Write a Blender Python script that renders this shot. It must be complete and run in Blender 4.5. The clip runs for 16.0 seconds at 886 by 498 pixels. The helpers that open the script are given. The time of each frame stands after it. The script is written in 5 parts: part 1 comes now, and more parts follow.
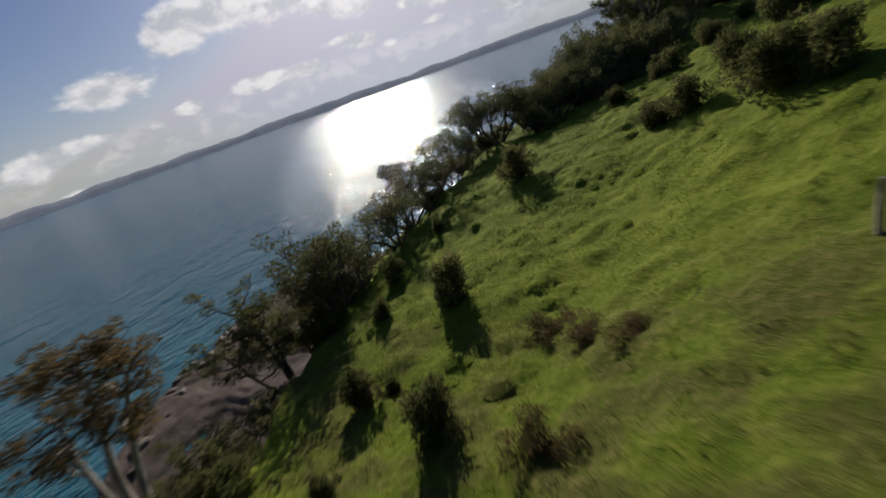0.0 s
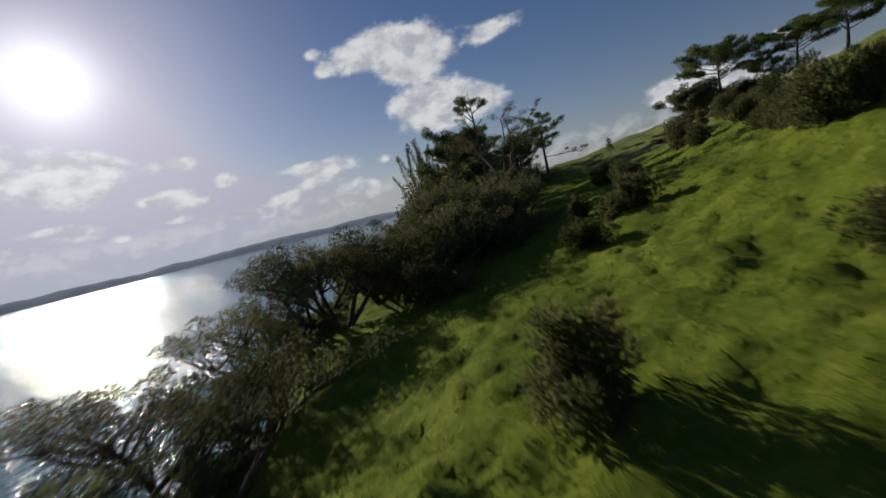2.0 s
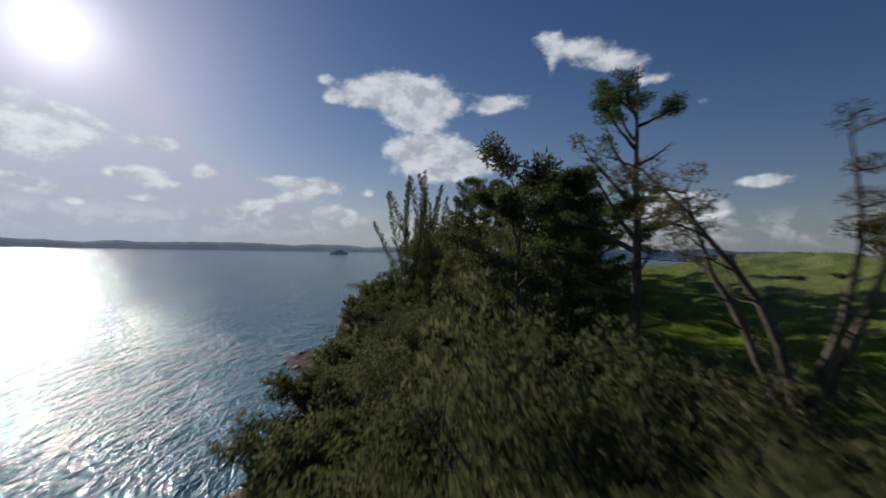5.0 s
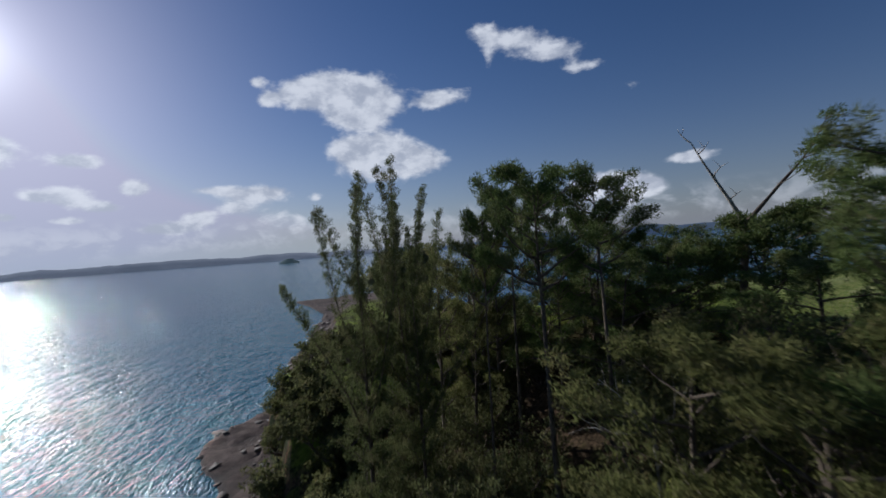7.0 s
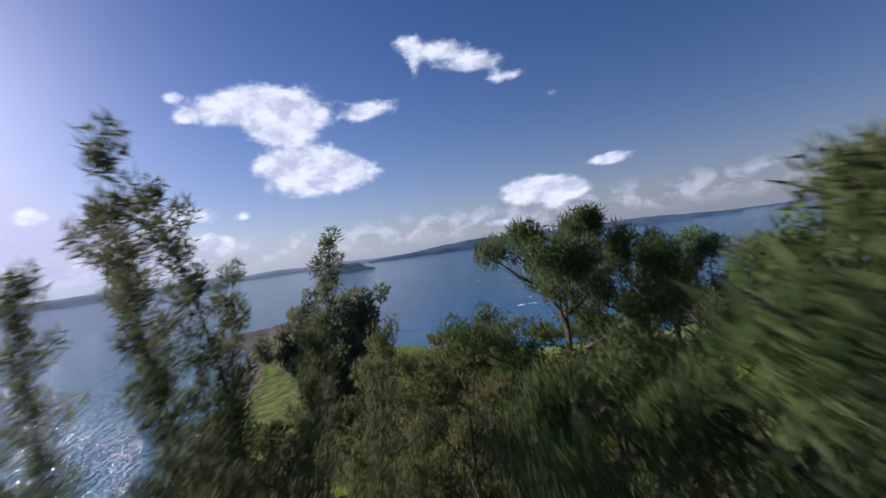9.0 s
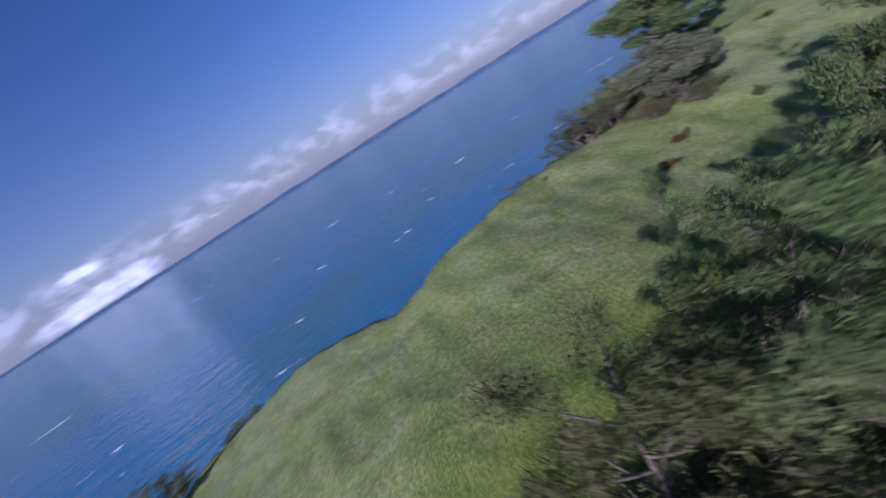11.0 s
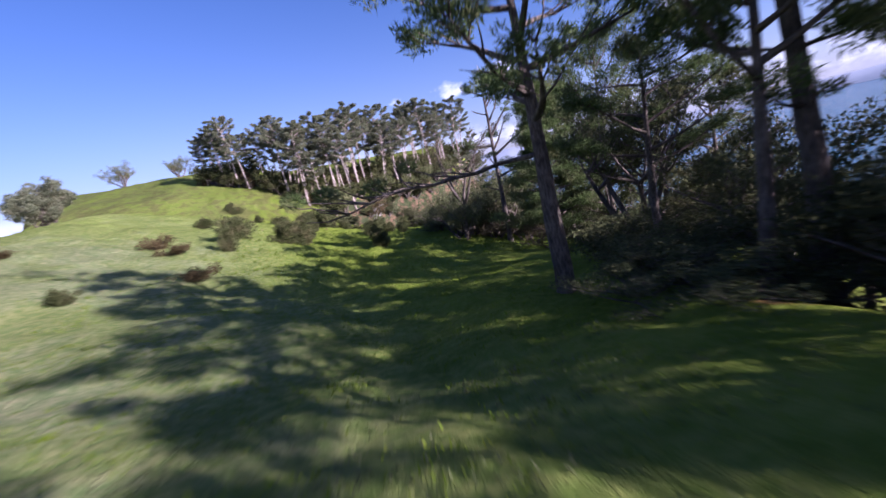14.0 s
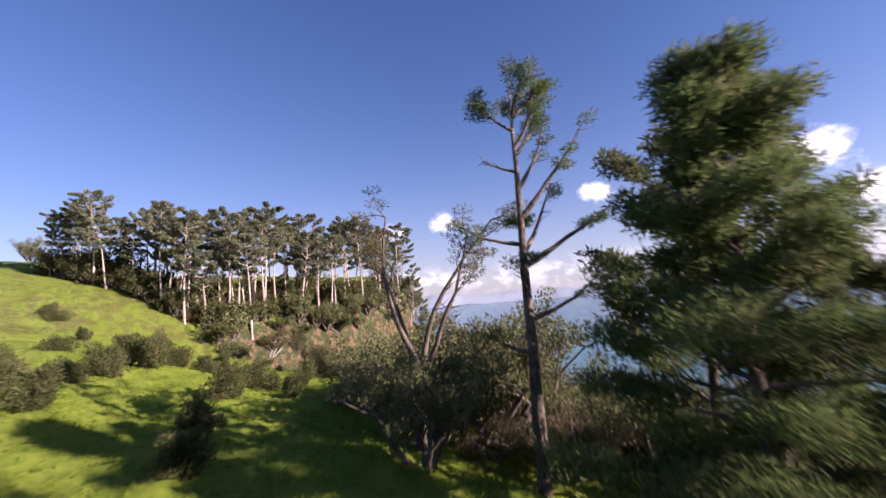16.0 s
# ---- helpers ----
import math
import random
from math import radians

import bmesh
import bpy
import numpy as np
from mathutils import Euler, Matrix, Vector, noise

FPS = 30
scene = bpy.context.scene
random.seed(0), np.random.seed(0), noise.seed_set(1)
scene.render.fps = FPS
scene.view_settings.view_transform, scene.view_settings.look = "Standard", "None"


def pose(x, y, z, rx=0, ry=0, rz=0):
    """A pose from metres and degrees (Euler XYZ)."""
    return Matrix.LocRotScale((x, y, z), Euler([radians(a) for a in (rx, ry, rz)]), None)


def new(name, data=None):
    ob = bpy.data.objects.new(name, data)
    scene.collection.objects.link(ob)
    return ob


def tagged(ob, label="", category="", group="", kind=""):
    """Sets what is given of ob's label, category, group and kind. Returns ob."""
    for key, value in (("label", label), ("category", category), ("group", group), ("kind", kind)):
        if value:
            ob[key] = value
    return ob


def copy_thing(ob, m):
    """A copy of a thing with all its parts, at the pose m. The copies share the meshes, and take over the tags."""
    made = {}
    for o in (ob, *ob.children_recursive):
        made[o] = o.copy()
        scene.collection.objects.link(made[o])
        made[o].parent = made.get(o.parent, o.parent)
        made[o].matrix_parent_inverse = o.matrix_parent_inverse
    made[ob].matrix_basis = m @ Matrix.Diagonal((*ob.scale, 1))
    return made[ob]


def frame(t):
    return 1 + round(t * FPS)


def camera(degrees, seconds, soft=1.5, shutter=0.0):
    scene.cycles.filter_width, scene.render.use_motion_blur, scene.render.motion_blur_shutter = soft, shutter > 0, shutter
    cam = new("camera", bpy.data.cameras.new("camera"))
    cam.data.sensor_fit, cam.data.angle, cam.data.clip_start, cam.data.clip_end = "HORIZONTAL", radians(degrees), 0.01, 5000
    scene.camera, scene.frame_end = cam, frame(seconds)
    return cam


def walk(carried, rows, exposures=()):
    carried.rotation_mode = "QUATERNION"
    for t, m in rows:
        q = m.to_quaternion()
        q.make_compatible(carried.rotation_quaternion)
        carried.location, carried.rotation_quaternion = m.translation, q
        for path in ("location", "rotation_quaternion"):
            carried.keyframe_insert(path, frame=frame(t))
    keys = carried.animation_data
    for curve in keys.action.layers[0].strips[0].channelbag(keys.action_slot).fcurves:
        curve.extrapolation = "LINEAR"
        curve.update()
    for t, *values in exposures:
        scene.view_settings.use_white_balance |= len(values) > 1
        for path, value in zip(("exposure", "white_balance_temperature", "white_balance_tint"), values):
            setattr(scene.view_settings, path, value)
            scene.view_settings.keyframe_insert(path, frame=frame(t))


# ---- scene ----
FOV = 90.3
cam = camera(FOV, 16.0, soft=1.5, shutter=0.4)
PATH = [
    (0, pose(6.66, -36.90, 33.08, 67.30, 18.49, 30.71)),
    (0.5, pose(0.24, -31.82, 30.20, 71.91, 16.34, 24.53)),
    (1, pose(-5.14, -25.58, 28.71, 76.15, 14.55, 15.89)),
    (1.5, pose(-9.35, -19.47, 28.45, 79.70, 15.04, 6.54)),
    (2, pose(-12.72, -13.00, 28.35, 83.85, 13.82, -0.28)),
    (2.5, pose(-14.72, -5.64, 29.16, 87.38, 11.57, -2.82)),
    (3, pose(-15.55, 1.38, 29.95, 89.93, 6.42, -2.61)),
    (3.5, pose(-15.81, 8.25, 31.07, 90.60, 3.15, -2.23)),
    (4, pose(-16.43, 14.30, 31.60, 90.09, 1.51, -2.58)),
    (4.2, pose(-16.71, 16.49, 31.48, 90.23, 0.42, -2.53)),
    (6.3, pose(-17.21, 55.30, 37.17, 89.43, -0.12, -6.37)),
    (6.5, pose(-17.23, 57.94, 37.48, 89.30, 1.12, -7.40)),
    (7, pose(-17.28, 63.92, 38.33, 89.40, 4.19, -10.03)),
    (7.5, pose(-16.81, 70.06, 39.45, 89.47, 7.16, -13.13)),
    (8, pose(-15.99, 76.02, 40.55, 89.76, 8.13, -15.49)),
    (8.5, pose(-14.85, 81.57, 41.46, 89.90, 7.84, -17.13)),
    (9, pose(-13.33, 86.09, 42.20, 89.81, 8.14, -18.05)),
    (9.5, pose(-12.20, 91.30, 42.90, 91.32, 8.96, -22.50)),
    (10, pose(-11.00, 96.60, 44.00, 89.21, 17.92, -39.57)),
    (10.2, pose(-10.30, 98.60, 44.50, 83.04, 27.60, -53.78)),
    (10.7, pose(-4.20, 106.60, 45.90, 73.98, 31.03, -93.19)),
    (11.25, pose(6.20, 114.90, 45.60, 65.95, 30.18, -132.87)),
    (11.8, pose(15.00, 120.30, 43.60, 62.45, 25.69, -166.46)),
    (12.3, pose(20.02, 121.68, 40.35, 61.80, 20.91, 170.88)),
    (12.5, pose(21.29, 119.82, 39.54, 64.84, 19.49, 166.59)),
    (13, pose(21.91, 112.69, 37.11, 74.40, 18.59, 163.52)),
    (13.5, pose(22.23, 104.73, 34.24, 77.87, 15.34, 160.98)),
    (14, pose(21.26, 96.59, 32.38, 80.27, 12.77, 155.87)),
    (14.5, pose(19.13, 88.72, 30.76, 82.06, 13.68, 149.75)),
    (15, pose(16.84, 80.87, 29.89, 86.91, 13.78, 145.58)),
    (15.5, pose(12.79, 73.68, 30.43, 94.37, 10.13, 146.32)),
    (16, pose(9.21, 67.45, 31.65, 97.04, 4.60, 146.99)),
]
walk(cam, PATH, exposures=[(0.0, -0.28, 6450, 12), (1.5, -0.4, 6350, 10), (4.0, -0.5, 6150, 9), (7.0, -0.47, 5650, 12), (8.0, -0.25, 5550, 13), (9.5, 0.1, 5550, 23), (10.2, 0.02, 5000, 24), (12.3, 0.68, 4900, 55), (13.2, 1.05, 5000, 46), (14.5, 1.1, 5450, 40), (15.0, 1.08, 5700, 37), (15.5, 1.48, 6350, 34), (16.0, 1.2, 6250, 35)])

# ---------------------------------------------------------------- light
SUN_AZ, SUN_EL = 37.8, 20.0          # degrees left of +y, degrees above the horizon
sun_way = Vector((-math.sin(radians(SUN_AZ)) * math.cos(radians(SUN_EL)),
                  math.cos(radians(SUN_AZ)) * math.cos(radians(SUN_EL)), math.sin(radians(SUN_EL))))
sun = new("sun", bpy.data.lights.new("sun", "SUN"))
sun.data.energy, sun.data.angle, sun.data.color = 6.0, radians(0.6), (1.0, 0.93, 0.82)
sun.rotation_euler = (-sun_way).to_track_quat("-Z", "Y").to_euler()

world = bpy.data.worlds.new("sky")
scene.world = world
world.use_nodes = True
wt = world.node_tree
wt.nodes.clear()


class Nodes:
    """Small helper that writes node trees as expressions."""

    def __init__(self, tree):
        self.tree = tree

    def node(self, kind, **props):
        n = self.tree.nodes.new(kind)
        for key, value in props.items():
            setattr(n, key, value)
        return n

    def put(self, socket, value):
        if isinstance(value, bpy.types.NodeSocket):
            self.tree.links.new(value, socket)
        elif value is not None:
            socket.default_value = value

    def math(self, op, a, b=None, c=None, clamp=False):
        n = self.node("ShaderNodeMath", operation=op, use_clamp=clamp)
        for s, v in zip(n.inputs, (a, b, c)):
            self.put(s, v)
        return n.outputs[0]

    def vmath(self, op, a, b=None, scale=None):
        n = self.node("ShaderNodeVectorMath", operation=op)
        self.put(n.inputs[0], a)
        if b is not None:
            self.put(n.inputs[1], b)
        if scale is not None:
            self.put(n.inputs["Scale"], scale)
        return n.outputs["Value"] if op in ("DOT_PRODUCT", "LENGTH") else n.outputs[0]

    def noise(self, vector, scale, detail=4.0, rough=0.55, distortion=0.0):
        n = self.node("ShaderNodeTexNoise")
        self.put(n.inputs["Vector"], vector)
        n.inputs["Scale"].default_value, n.inputs["Detail"].default_value = scale, detail
        n.inputs["Roughness"].default_value, n.inputs["Distortion"].default_value = rough, distortion
        return n.outputs[0]

    def ramp(self, value, lo, hi, to_lo=0.0, to_hi=1.0, smooth=True):
        n = self.node("ShaderNodeMapRange", interpolation_type="SMOOTHSTEP" if smooth else "LINEAR")
        for s, v in zip(n.inputs, (value, lo, hi, to_lo, to_hi)):
            self.put(s, v)
        return n.outputs[0]

    def mix(self, fac, a, b):
        n = self.node("ShaderNodeMix", data_type="RGBA")
        self.put(n.inputs[0], fac)
        for s, v in ((n.inputs[6], a), (n.inputs[7], b)):
            self.put(s, (*v, 1.0) if isinstance(v, tuple) and len(v) == 3 else v)
        return n.outputs[2]


W = Nodes(wt)
sky = W.node("ShaderNodeTexSky", sky_type="NISHITA", sun_disc=False, sun_elevation=radians(SUN_EL),
             sun_rotation=radians(-SUN_AZ), air_density=1.0, dust_density=0.3, ozone_density=2.5)
way = W.node("ShaderNodeTexCoord").outputs["Generated"]
sep = W.node("ShaderNodeSeparateXYZ")
W.put(sep.inputs[0], way)
dx, dy, dz = sep.outputs
azim = W.math("MULTIPLY", W.math("ARCTAN2", W.math("MULTIPLY", dx, -1.0), dy), 57.29578)
elev = W.math("MULTIPLY", W.math("ARCSINE", dz), 57.29578)
near_sun = W.vmath("DOT_PRODUCT", way, tuple(sun_way))
# fine billows, in degrees, wider than high
flat = W.node("ShaderNodeCombineXYZ")
W.put(flat.inputs[0], azim)
W.put(flat.inputs[1], W.math("MULTIPLY", elev, 1.5))
bill = W.noise(flat.outputs[0], 0.30, 5.0, 0.56, 0.3)
bill_fine = W.noise(flat.outputs[0], 0.95, 4.0, 0.55)
# the cumulus clouds, group by group: azimuth, elevation, half width, half height, thickness
CLOUDS = []
CLOUDS += [  # over the point
    (3.5, 19.7, 4.1, 2.2, 1.00), (-1.6, 18.4, 4.7, 3.0, 1.10), (7.1, 18.9, 2.6, 1.7, 0.80), (0.2, 16.4, 3.4, 1.2, 0.80),
    (11.4, 20.3, 1.1, 0.7, 0.80), (10.4, 18.5, 1.4, 1.0, 0.75), (-11.5, 18.3, 3.5, 1.4, 0.75), (-9.7, 17.9, 1.9, 0.9, 0.50),
    (1.0, 12.7, 3.2, 1.6, 1.00), (-3.8, 12.7, 3.4, 2.1, 1.00), (-7.5, 11.1, 4.6, 1.9, 0.90), (-2.3, 10.1, 5.4, 1.7, 0.90),
    (-17.2, 24.9, 2.7, 1.4, 0.75), (-21.6, 23.6, 4.1, 1.4, 0.85), (-25.7, 21.7, 3.9, 1.2, 0.85), (-29.0, 19.7, 2.9, 0.8, 0.70),
    (-34.7, 16.8, 1.6, 1.0, 0.45), (-17.5, 21.8, 0.8, 1.3, 0.40),
]
CLOUDS += [  # small puffs over the bay
    (29.0, 10.9, 2.5, 0.9, 1.00), (24.5, 8.3, 1.7, 1.1, 1.00), (32.7, 7.4, 1.1, 0.6, 0.80), (30.1, 7.4, 2.0, 1.2, 1.00),
    (27.2, 6.3, 1.9, 0.7, 0.90), (30.3, 5.0, 1.8, 0.5, 0.85), (34.5, 5.4, 1.0, 0.5, 0.80), (35.9, 4.2, 1.1, 0.5, 0.80),
    (21.9, 3.9, 3.3, 0.9, 1.00), (18.4, 5.0, 1.8, 1.0, 1.00), (12.1, 7.6, 4.8, 1.2, 1.00), (17.4, 8.1, 2.8, 0.6, 0.60),
    (14.5, 5.9, 2.3, 0.8, 0.80), (9.3, 4.1, 3.6, 1.6, 0.75), (5.6, 7.0, 0.9, 0.6, 0.50), (36.5, 11.8, 2.9, 1.4, 1.10),
    (39.5, 10.0, 2.9, 1.1, 1.00), (38.7, 5.4, 2.8, 0.8, 1.00), (41.3, 6.3, 2.5, 0.4, 0.80),
]
CLOUDS += [  # beyond the ridge
    (-30.4, 5.9, 3.8, 1.4, 0.90), (-34.0, 5.2, 3.3, 1.2, 0.80), (-39.8, 7.7, 2.1, 0.7, 0.50), (-32.6, 2.9, 2.5, 0.7, 0.45),
]
CLOUDS += [  # round the sun
    (54.6, 12.7, 4.6, 1.9, 1.10), (46.0, 12.6, 6.8, 2.5, 1.00), (38.2, 10.0, 4.1, 2.2, 1.00), (52.6, 16.5, 1.4, 0.8, 0.70),
    (52.1, 5.0, 2.6, 0.8, 0.90), (45.8, 4.6, 3.6, 1.0, 0.80), (60.0, 4.7, 1.8, 0.6, 0.80), (58.1, 11.1, 2.8, 1.6, 1.00),
]
CLOUDS += [  # far down the bay
    (74.6, 3.5, 3.1, 1.5, 1.00), (69.9, 4.3, 3.1, 0.9, 0.90), (65.5, 8.2, 4.4, 1.7, 1.10), (72.8, 0.1, 1.6, 0.8, 0.80),
    (59.2, 4.5, 1.3, 0.7, 0.90), (51.8, 4.6, 2.4, 0.9, 1.00), (63.0, 3.9, 1.1, 0.7, 0.70), (79.5, -1.8, 1.0, 0.6, 0.60),
]
CLOUDS += [  # over the strait
    (-30.3, 5.3, 3.8, 1.7, 0.90), (-34.7, 5.0, 2.7, 1.1, 0.90), (-25.6, 2.2, 2.6, 0.7, 0.70), (-39.9, 7.9, 2.4, 0.8, 0.70),
    (-69.8, 3.8, 2.6, 0.8, 0.80), (-73.0, 0.9, 4.4, 1.4, 0.90), (-66.0, 0.7, 5.9, 1.2, 0.70), (-83.4, 1.8, 1.9, 0.5, 0.50),
    (-78.0, 2.9, 2.7, 0.6, 0.45), (-36.6, 27.4, 2.9, 0.8, 0.45),
]
CLOUDS += [  # behind the hill
    (152.8, 9.6, 2.2, 1.4, 0.72), (159.7, 9.7, 1.3, 0.8, 0.55), (146.4, 10.4, 2.3, 1.8, 0.68), (126.7, 12.1, 2.5, 1.5, 0.80),
    (105.0, 12.4, 3.6, 2.0, 1.00), (100.9, 7.4, 2.8, 2.1, 1.00),
]
cover = None
for a0, e0, wa, we, thick in CLOUDS:
    u = W.math("DIVIDE", W.math("SUBTRACT", azim, a0), wa)
    v = W.math("DIVIDE", W.math("SUBTRACT", elev, e0), we)
    puff = W.math("MULTIPLY", W.math("POWER", 2.718, W.math("MULTIPLY", W.math("MULTIPLY_ADD", u, u, W.math("MULTIPLY", v, v)), -1.05)), thick)
    cover = puff if cover is None else W.math("ADD", cover, puff)
ragged = W.math("MINIMUM", cover, 1.15)
ragged = W.math("MULTIPLY_ADD", W.math("SUBTRACT", bill, 0.5), 0.80, ragged)
ragged = W.math("MULTIPLY_ADD", W.math("SUBTRACT", bill_fine, 0.5), 0.42, ragged)
low_band = W.math("MULTIPLY", W.ramp(elev, 0.3, 2.5), W.ramp(elev, 5.5, 3.0))
veil = W.math("MULTIPLY", low_band, W.ramp(bill, 0.42, 0.62))
mask = W.ramp(ragged, 0.31, 0.80)
mask = W.math("MAXIMUM", mask, W.math("MULTIPLY", veil, 0.38), clamp=True)
shifted = W.vmath("ADD", flat.outputs[0], (0.7, 1.9, 0.0))
bill_sunward = W.noise(shifted, 0.30, 5.0, 0.56, 0.3)
lit = W.ramp(W.math("ADD", W.math("MULTIPLY", W.math("SUBTRACT", bill, bill_sunward), 2.2), W.math("MULTIPLY", bill_fine, 0.45)), -0.25, 0.62)
cloud_col = W.mix(lit, (9.4, 9.7, 10.4), (15.6, 15.4, 15.1))
up_sun = W.math("MAXIMUM", near_sun, 0.0)
deep = W.node("ShaderNodeHueSaturation")
deep.inputs["Saturation"].default_value, deep.inputs["Value"].default_value = 1.20, 1.06
W.put(deep.inputs["Color"], W.vmath("MULTIPLY", W.vmath("MINIMUM", sky.outputs[0], (8.5, 9.0, 10.0)), (1.12, 1.0, 1.06)))
# pale sea haze low over the horizon, brighter towards the sun
haze_amount = W.math("MULTIPLY", W.math("POWER", 2.718, W.math("MULTIPLY", W.math("MAXIMUM", elev, 0.0), -0.16)), 0.85)
haze_light = W.math("MULTIPLY_ADD", W.math("POWER", W.math("MULTIPLY_ADD", near_sun, 0.5, 0.5), 4.0), 5.6, 4.5)
haze = W.vmath("SCALE", (0.89, 0.98, 1.10), scale=haze_light)
sky_col = W.mix(haze_amount, deep.outputs[0], haze)
wide = W.math("MULTIPLY", W.math("POWER", up_sun, 22.0), 2.6)
halo = W.vmath("SCALE", (0.98, 0.98, 1.0), scale=wide)
sky_col = W.vmath("ADD", sky_col, halo)
sky_col = W.mix(W.math("MULTIPLY", mask, 0.92), sky_col, W.vmath("ADD", cloud_col, W.vmath("SCALE", halo, scale=0.8)))
disc = W.vmath("SCALE", (1.0, 0.97, 0.92), scale=W.math("ADD", W.math("MULTIPLY", W.math("POWER", up_sun, 420.0), 16.0), W.math("MULTIPLY", W.math("POWER", up_sun, 60.0), 2.2)))
sky_col = W.vmath("ADD", sky_col, disc)
bg = W.node("ShaderNodeBackground")
W.put(bg.inputs[0], sky_col)
bg.inputs[1].default_value = 0.06
wout = W.node("ShaderNodeOutputWorld")
W.put(wout.inputs[0], bg.outputs[0])

# ---------------------------------------------------------------- materials


def material(name):
    m = bpy.data.materials.new(name)
    m.use_nodes = True
    m.node_tree.nodes.clear()
    n = Nodes(m.node_tree)
    out = n.node("ShaderNodeOutputMaterial")
    return m, n, out


def principled(n, colour, rough=0.8, normal=None, spec=0.3, metal=0.0):
    p = n.node("ShaderNodeBsdfPrincipled")
    n.put(p.inputs["Base Color"], (*colour, 1.0) if isinstance(colour, tuple) else colour)
    n.put(p.inputs["Roughness"], rough)
    n.put(p.inputs["Metallic"], metal)
    n.put(p.inputs["Specular IOR Level"], spec)
    if normal is not None:
        n.put(p.inputs["Normal"], normal)
    return p.outputs[0]


def bump(n, height, strength, distance):
    b = n.node("ShaderNodeBump")
    b.inputs["Strength"].default_value, b.inputs["Distance"].default_value = strength, distance
    n.put(b.inputs["Height"], height)
    return b.outputs[0]


def place(n):
    return n.node("ShaderNodeNewGeometry").outputs["Position"]


def ground_material():
    m, n, out = material("pasture_and_cliff")
    geo = n.node("ShaderNodeNewGeometry")
    pos = geo.outputs["Position"]
    s = n.node("ShaderNodeSeparateXYZ")
    n.put(s.inputs[0], pos)
    sn = n.node("ShaderNodeSeparateXYZ")
    n.put(sn.inputs[0], geo.outputs["True Normal"])
    big, mid = n.noise(pos, 0.05, 3.0), n.noise(pos, 0.35, 4.0, 0.6)
    fine, tuft = n.noise(pos, 3.0, 5.0, 0.7), n.noise(pos, 14.0, 3.0, 0.7)
    lush = n.mix(n.ramp(mid, 0.35, 0.68), (0.092, 0.136, 0.010), (0.160, 0.206, 0.016))
    lush = n.mix(n.ramp(fine, 0.40, 0.75), lush, (0.196, 0.222, 0.026))
    dry = n.mix(n.ramp(fine, 0.35, 0.7), (0.135, 0.184, 0.062), (0.310, 0.288, 0.138))
    dryness = n.math("MULTIPLY", n.ramp(n.math("ADD", n.math("MULTIPLY", big, 0.5), n.math("MULTIPLY", mid, 0.6)), 0.47, 0.66), 1.0)
    # Drying grows eastwards, held off the belt's shaded grass to paint it greener.
    east = n.ramp(s.outputs[0], 13.0, 27.0)
    north = n.ramp(s.outputs[1], -30.0, 84.0, 0.2, 1.0)
    dryness = n.math("MULTIPLY", n.math("MULTIPLY_ADD", dryness, 0.5, 0.55), n.math("MULTIPLY_ADD", n.math("MULTIPLY", east, north), 0.95, 0.12))
    # Brown rank growth, its share raised to paint in the lens's corner darkening.
    rank = n.math("MULTIPLY", n.ramp(n.math("ADD", mid, n.math("MULTIPLY", big, 0.5)), 0.66, 0.86), n.ramp(s.outputs[1], -18.0, -27.0))
    grass = n.mix(n.math("MULTIPLY", rank, 0.75), n.mix(dryness, lush, dry), n.mix(n.ramp(fine, 0.4, 0.7), (0.060, 0.062, 0.018), (0.150, 0.120, 0.050)))
    wild = n.math("MULTIPLY", n.ramp(n.noise(pos, 0.22, 4.0, 0.65), 0.40, 0.60), n.math("MULTIPLY", n.ramp(s.outputs[1], 106.0, 116.0), n.ramp(s.outputs[0], 16.0, 6.0)))
    grass = n.mix(wild, grass, n.mix(n.ramp(fine, 0.4, 0.7), (0.050, 0.056, 0.018), (0.125, 0.120, 0.046)))
    soil = n.mix(n.ramp(fine, 0.35, 0.7), (0.085, 0.055, 0.035), (0.210, 0.120, 0.066))
    growth = n.noise(pos, 0.55, 4.0, 0.65)
    soil = n.mix(n.ramp(growth, 0.40, 0.52), soil, n.mix(n.ramp(fine, 0.4, 0.65), (0.022, 0.032, 0.012), (0.075, 0.080, 0.034)))
    rock = n.mix(n.ramp(mid, 0.35, 0.7), (0.105, 0.082, 0.070), (0.175, 0.138, 0.118))
    rock = n.mix(n.ramp(fine, 0.57, 0.70), rock, (0.050, 0.043, 0.040))
    steep = n.ramp(n.math("ADD", sn.outputs[2], n.math("MULTIPLY", n.math("SUBTRACT", fine, 0.5), 0.3)), 0.70, 0.55)
    low = n.ramp(n.math("ADD", s.outputs[2], n.math("MULTIPLY", n.math("SUBTRACT", mid, 0.5), 4.0)), 5.5, 3.0)
    col = n.mix(steep, grass, soil)
    bank = n.math("ABSOLUTE", n.math("ADD", n.math("SUBTRACT", s.outputs[0], 11.6), n.math("MULTIPLY", n.math("SUBTRACT", mid, 0.5), 3.5)))
    bank = n.math("MULTIPLY", n.ramp(bank, 1.0, 0.3), n.math("MULTIPLY", n.ramp(s.outputs[1], 88.0, 92.0), n.ramp(s.outputs[1], 113.0, 109.0)))
    col = n.mix(bank, col, n.mix(n.ramp(fine, 0.35, 0.7), (0.110, 0.045, 0.024), (0.260, 0.100, 0.050)))
    litter = n.math("MULTIPLY", n.ramp(n.math("ADD", s.outputs[0], n.math("MULTIPLY", mid, 4.0)), 13.0, 11.0), n.math("MULTIPLY", n.ramp(s.outputs[1], 84.0, 92.0), n.ramp(s.outputs[1], 114.0, 108.0)))
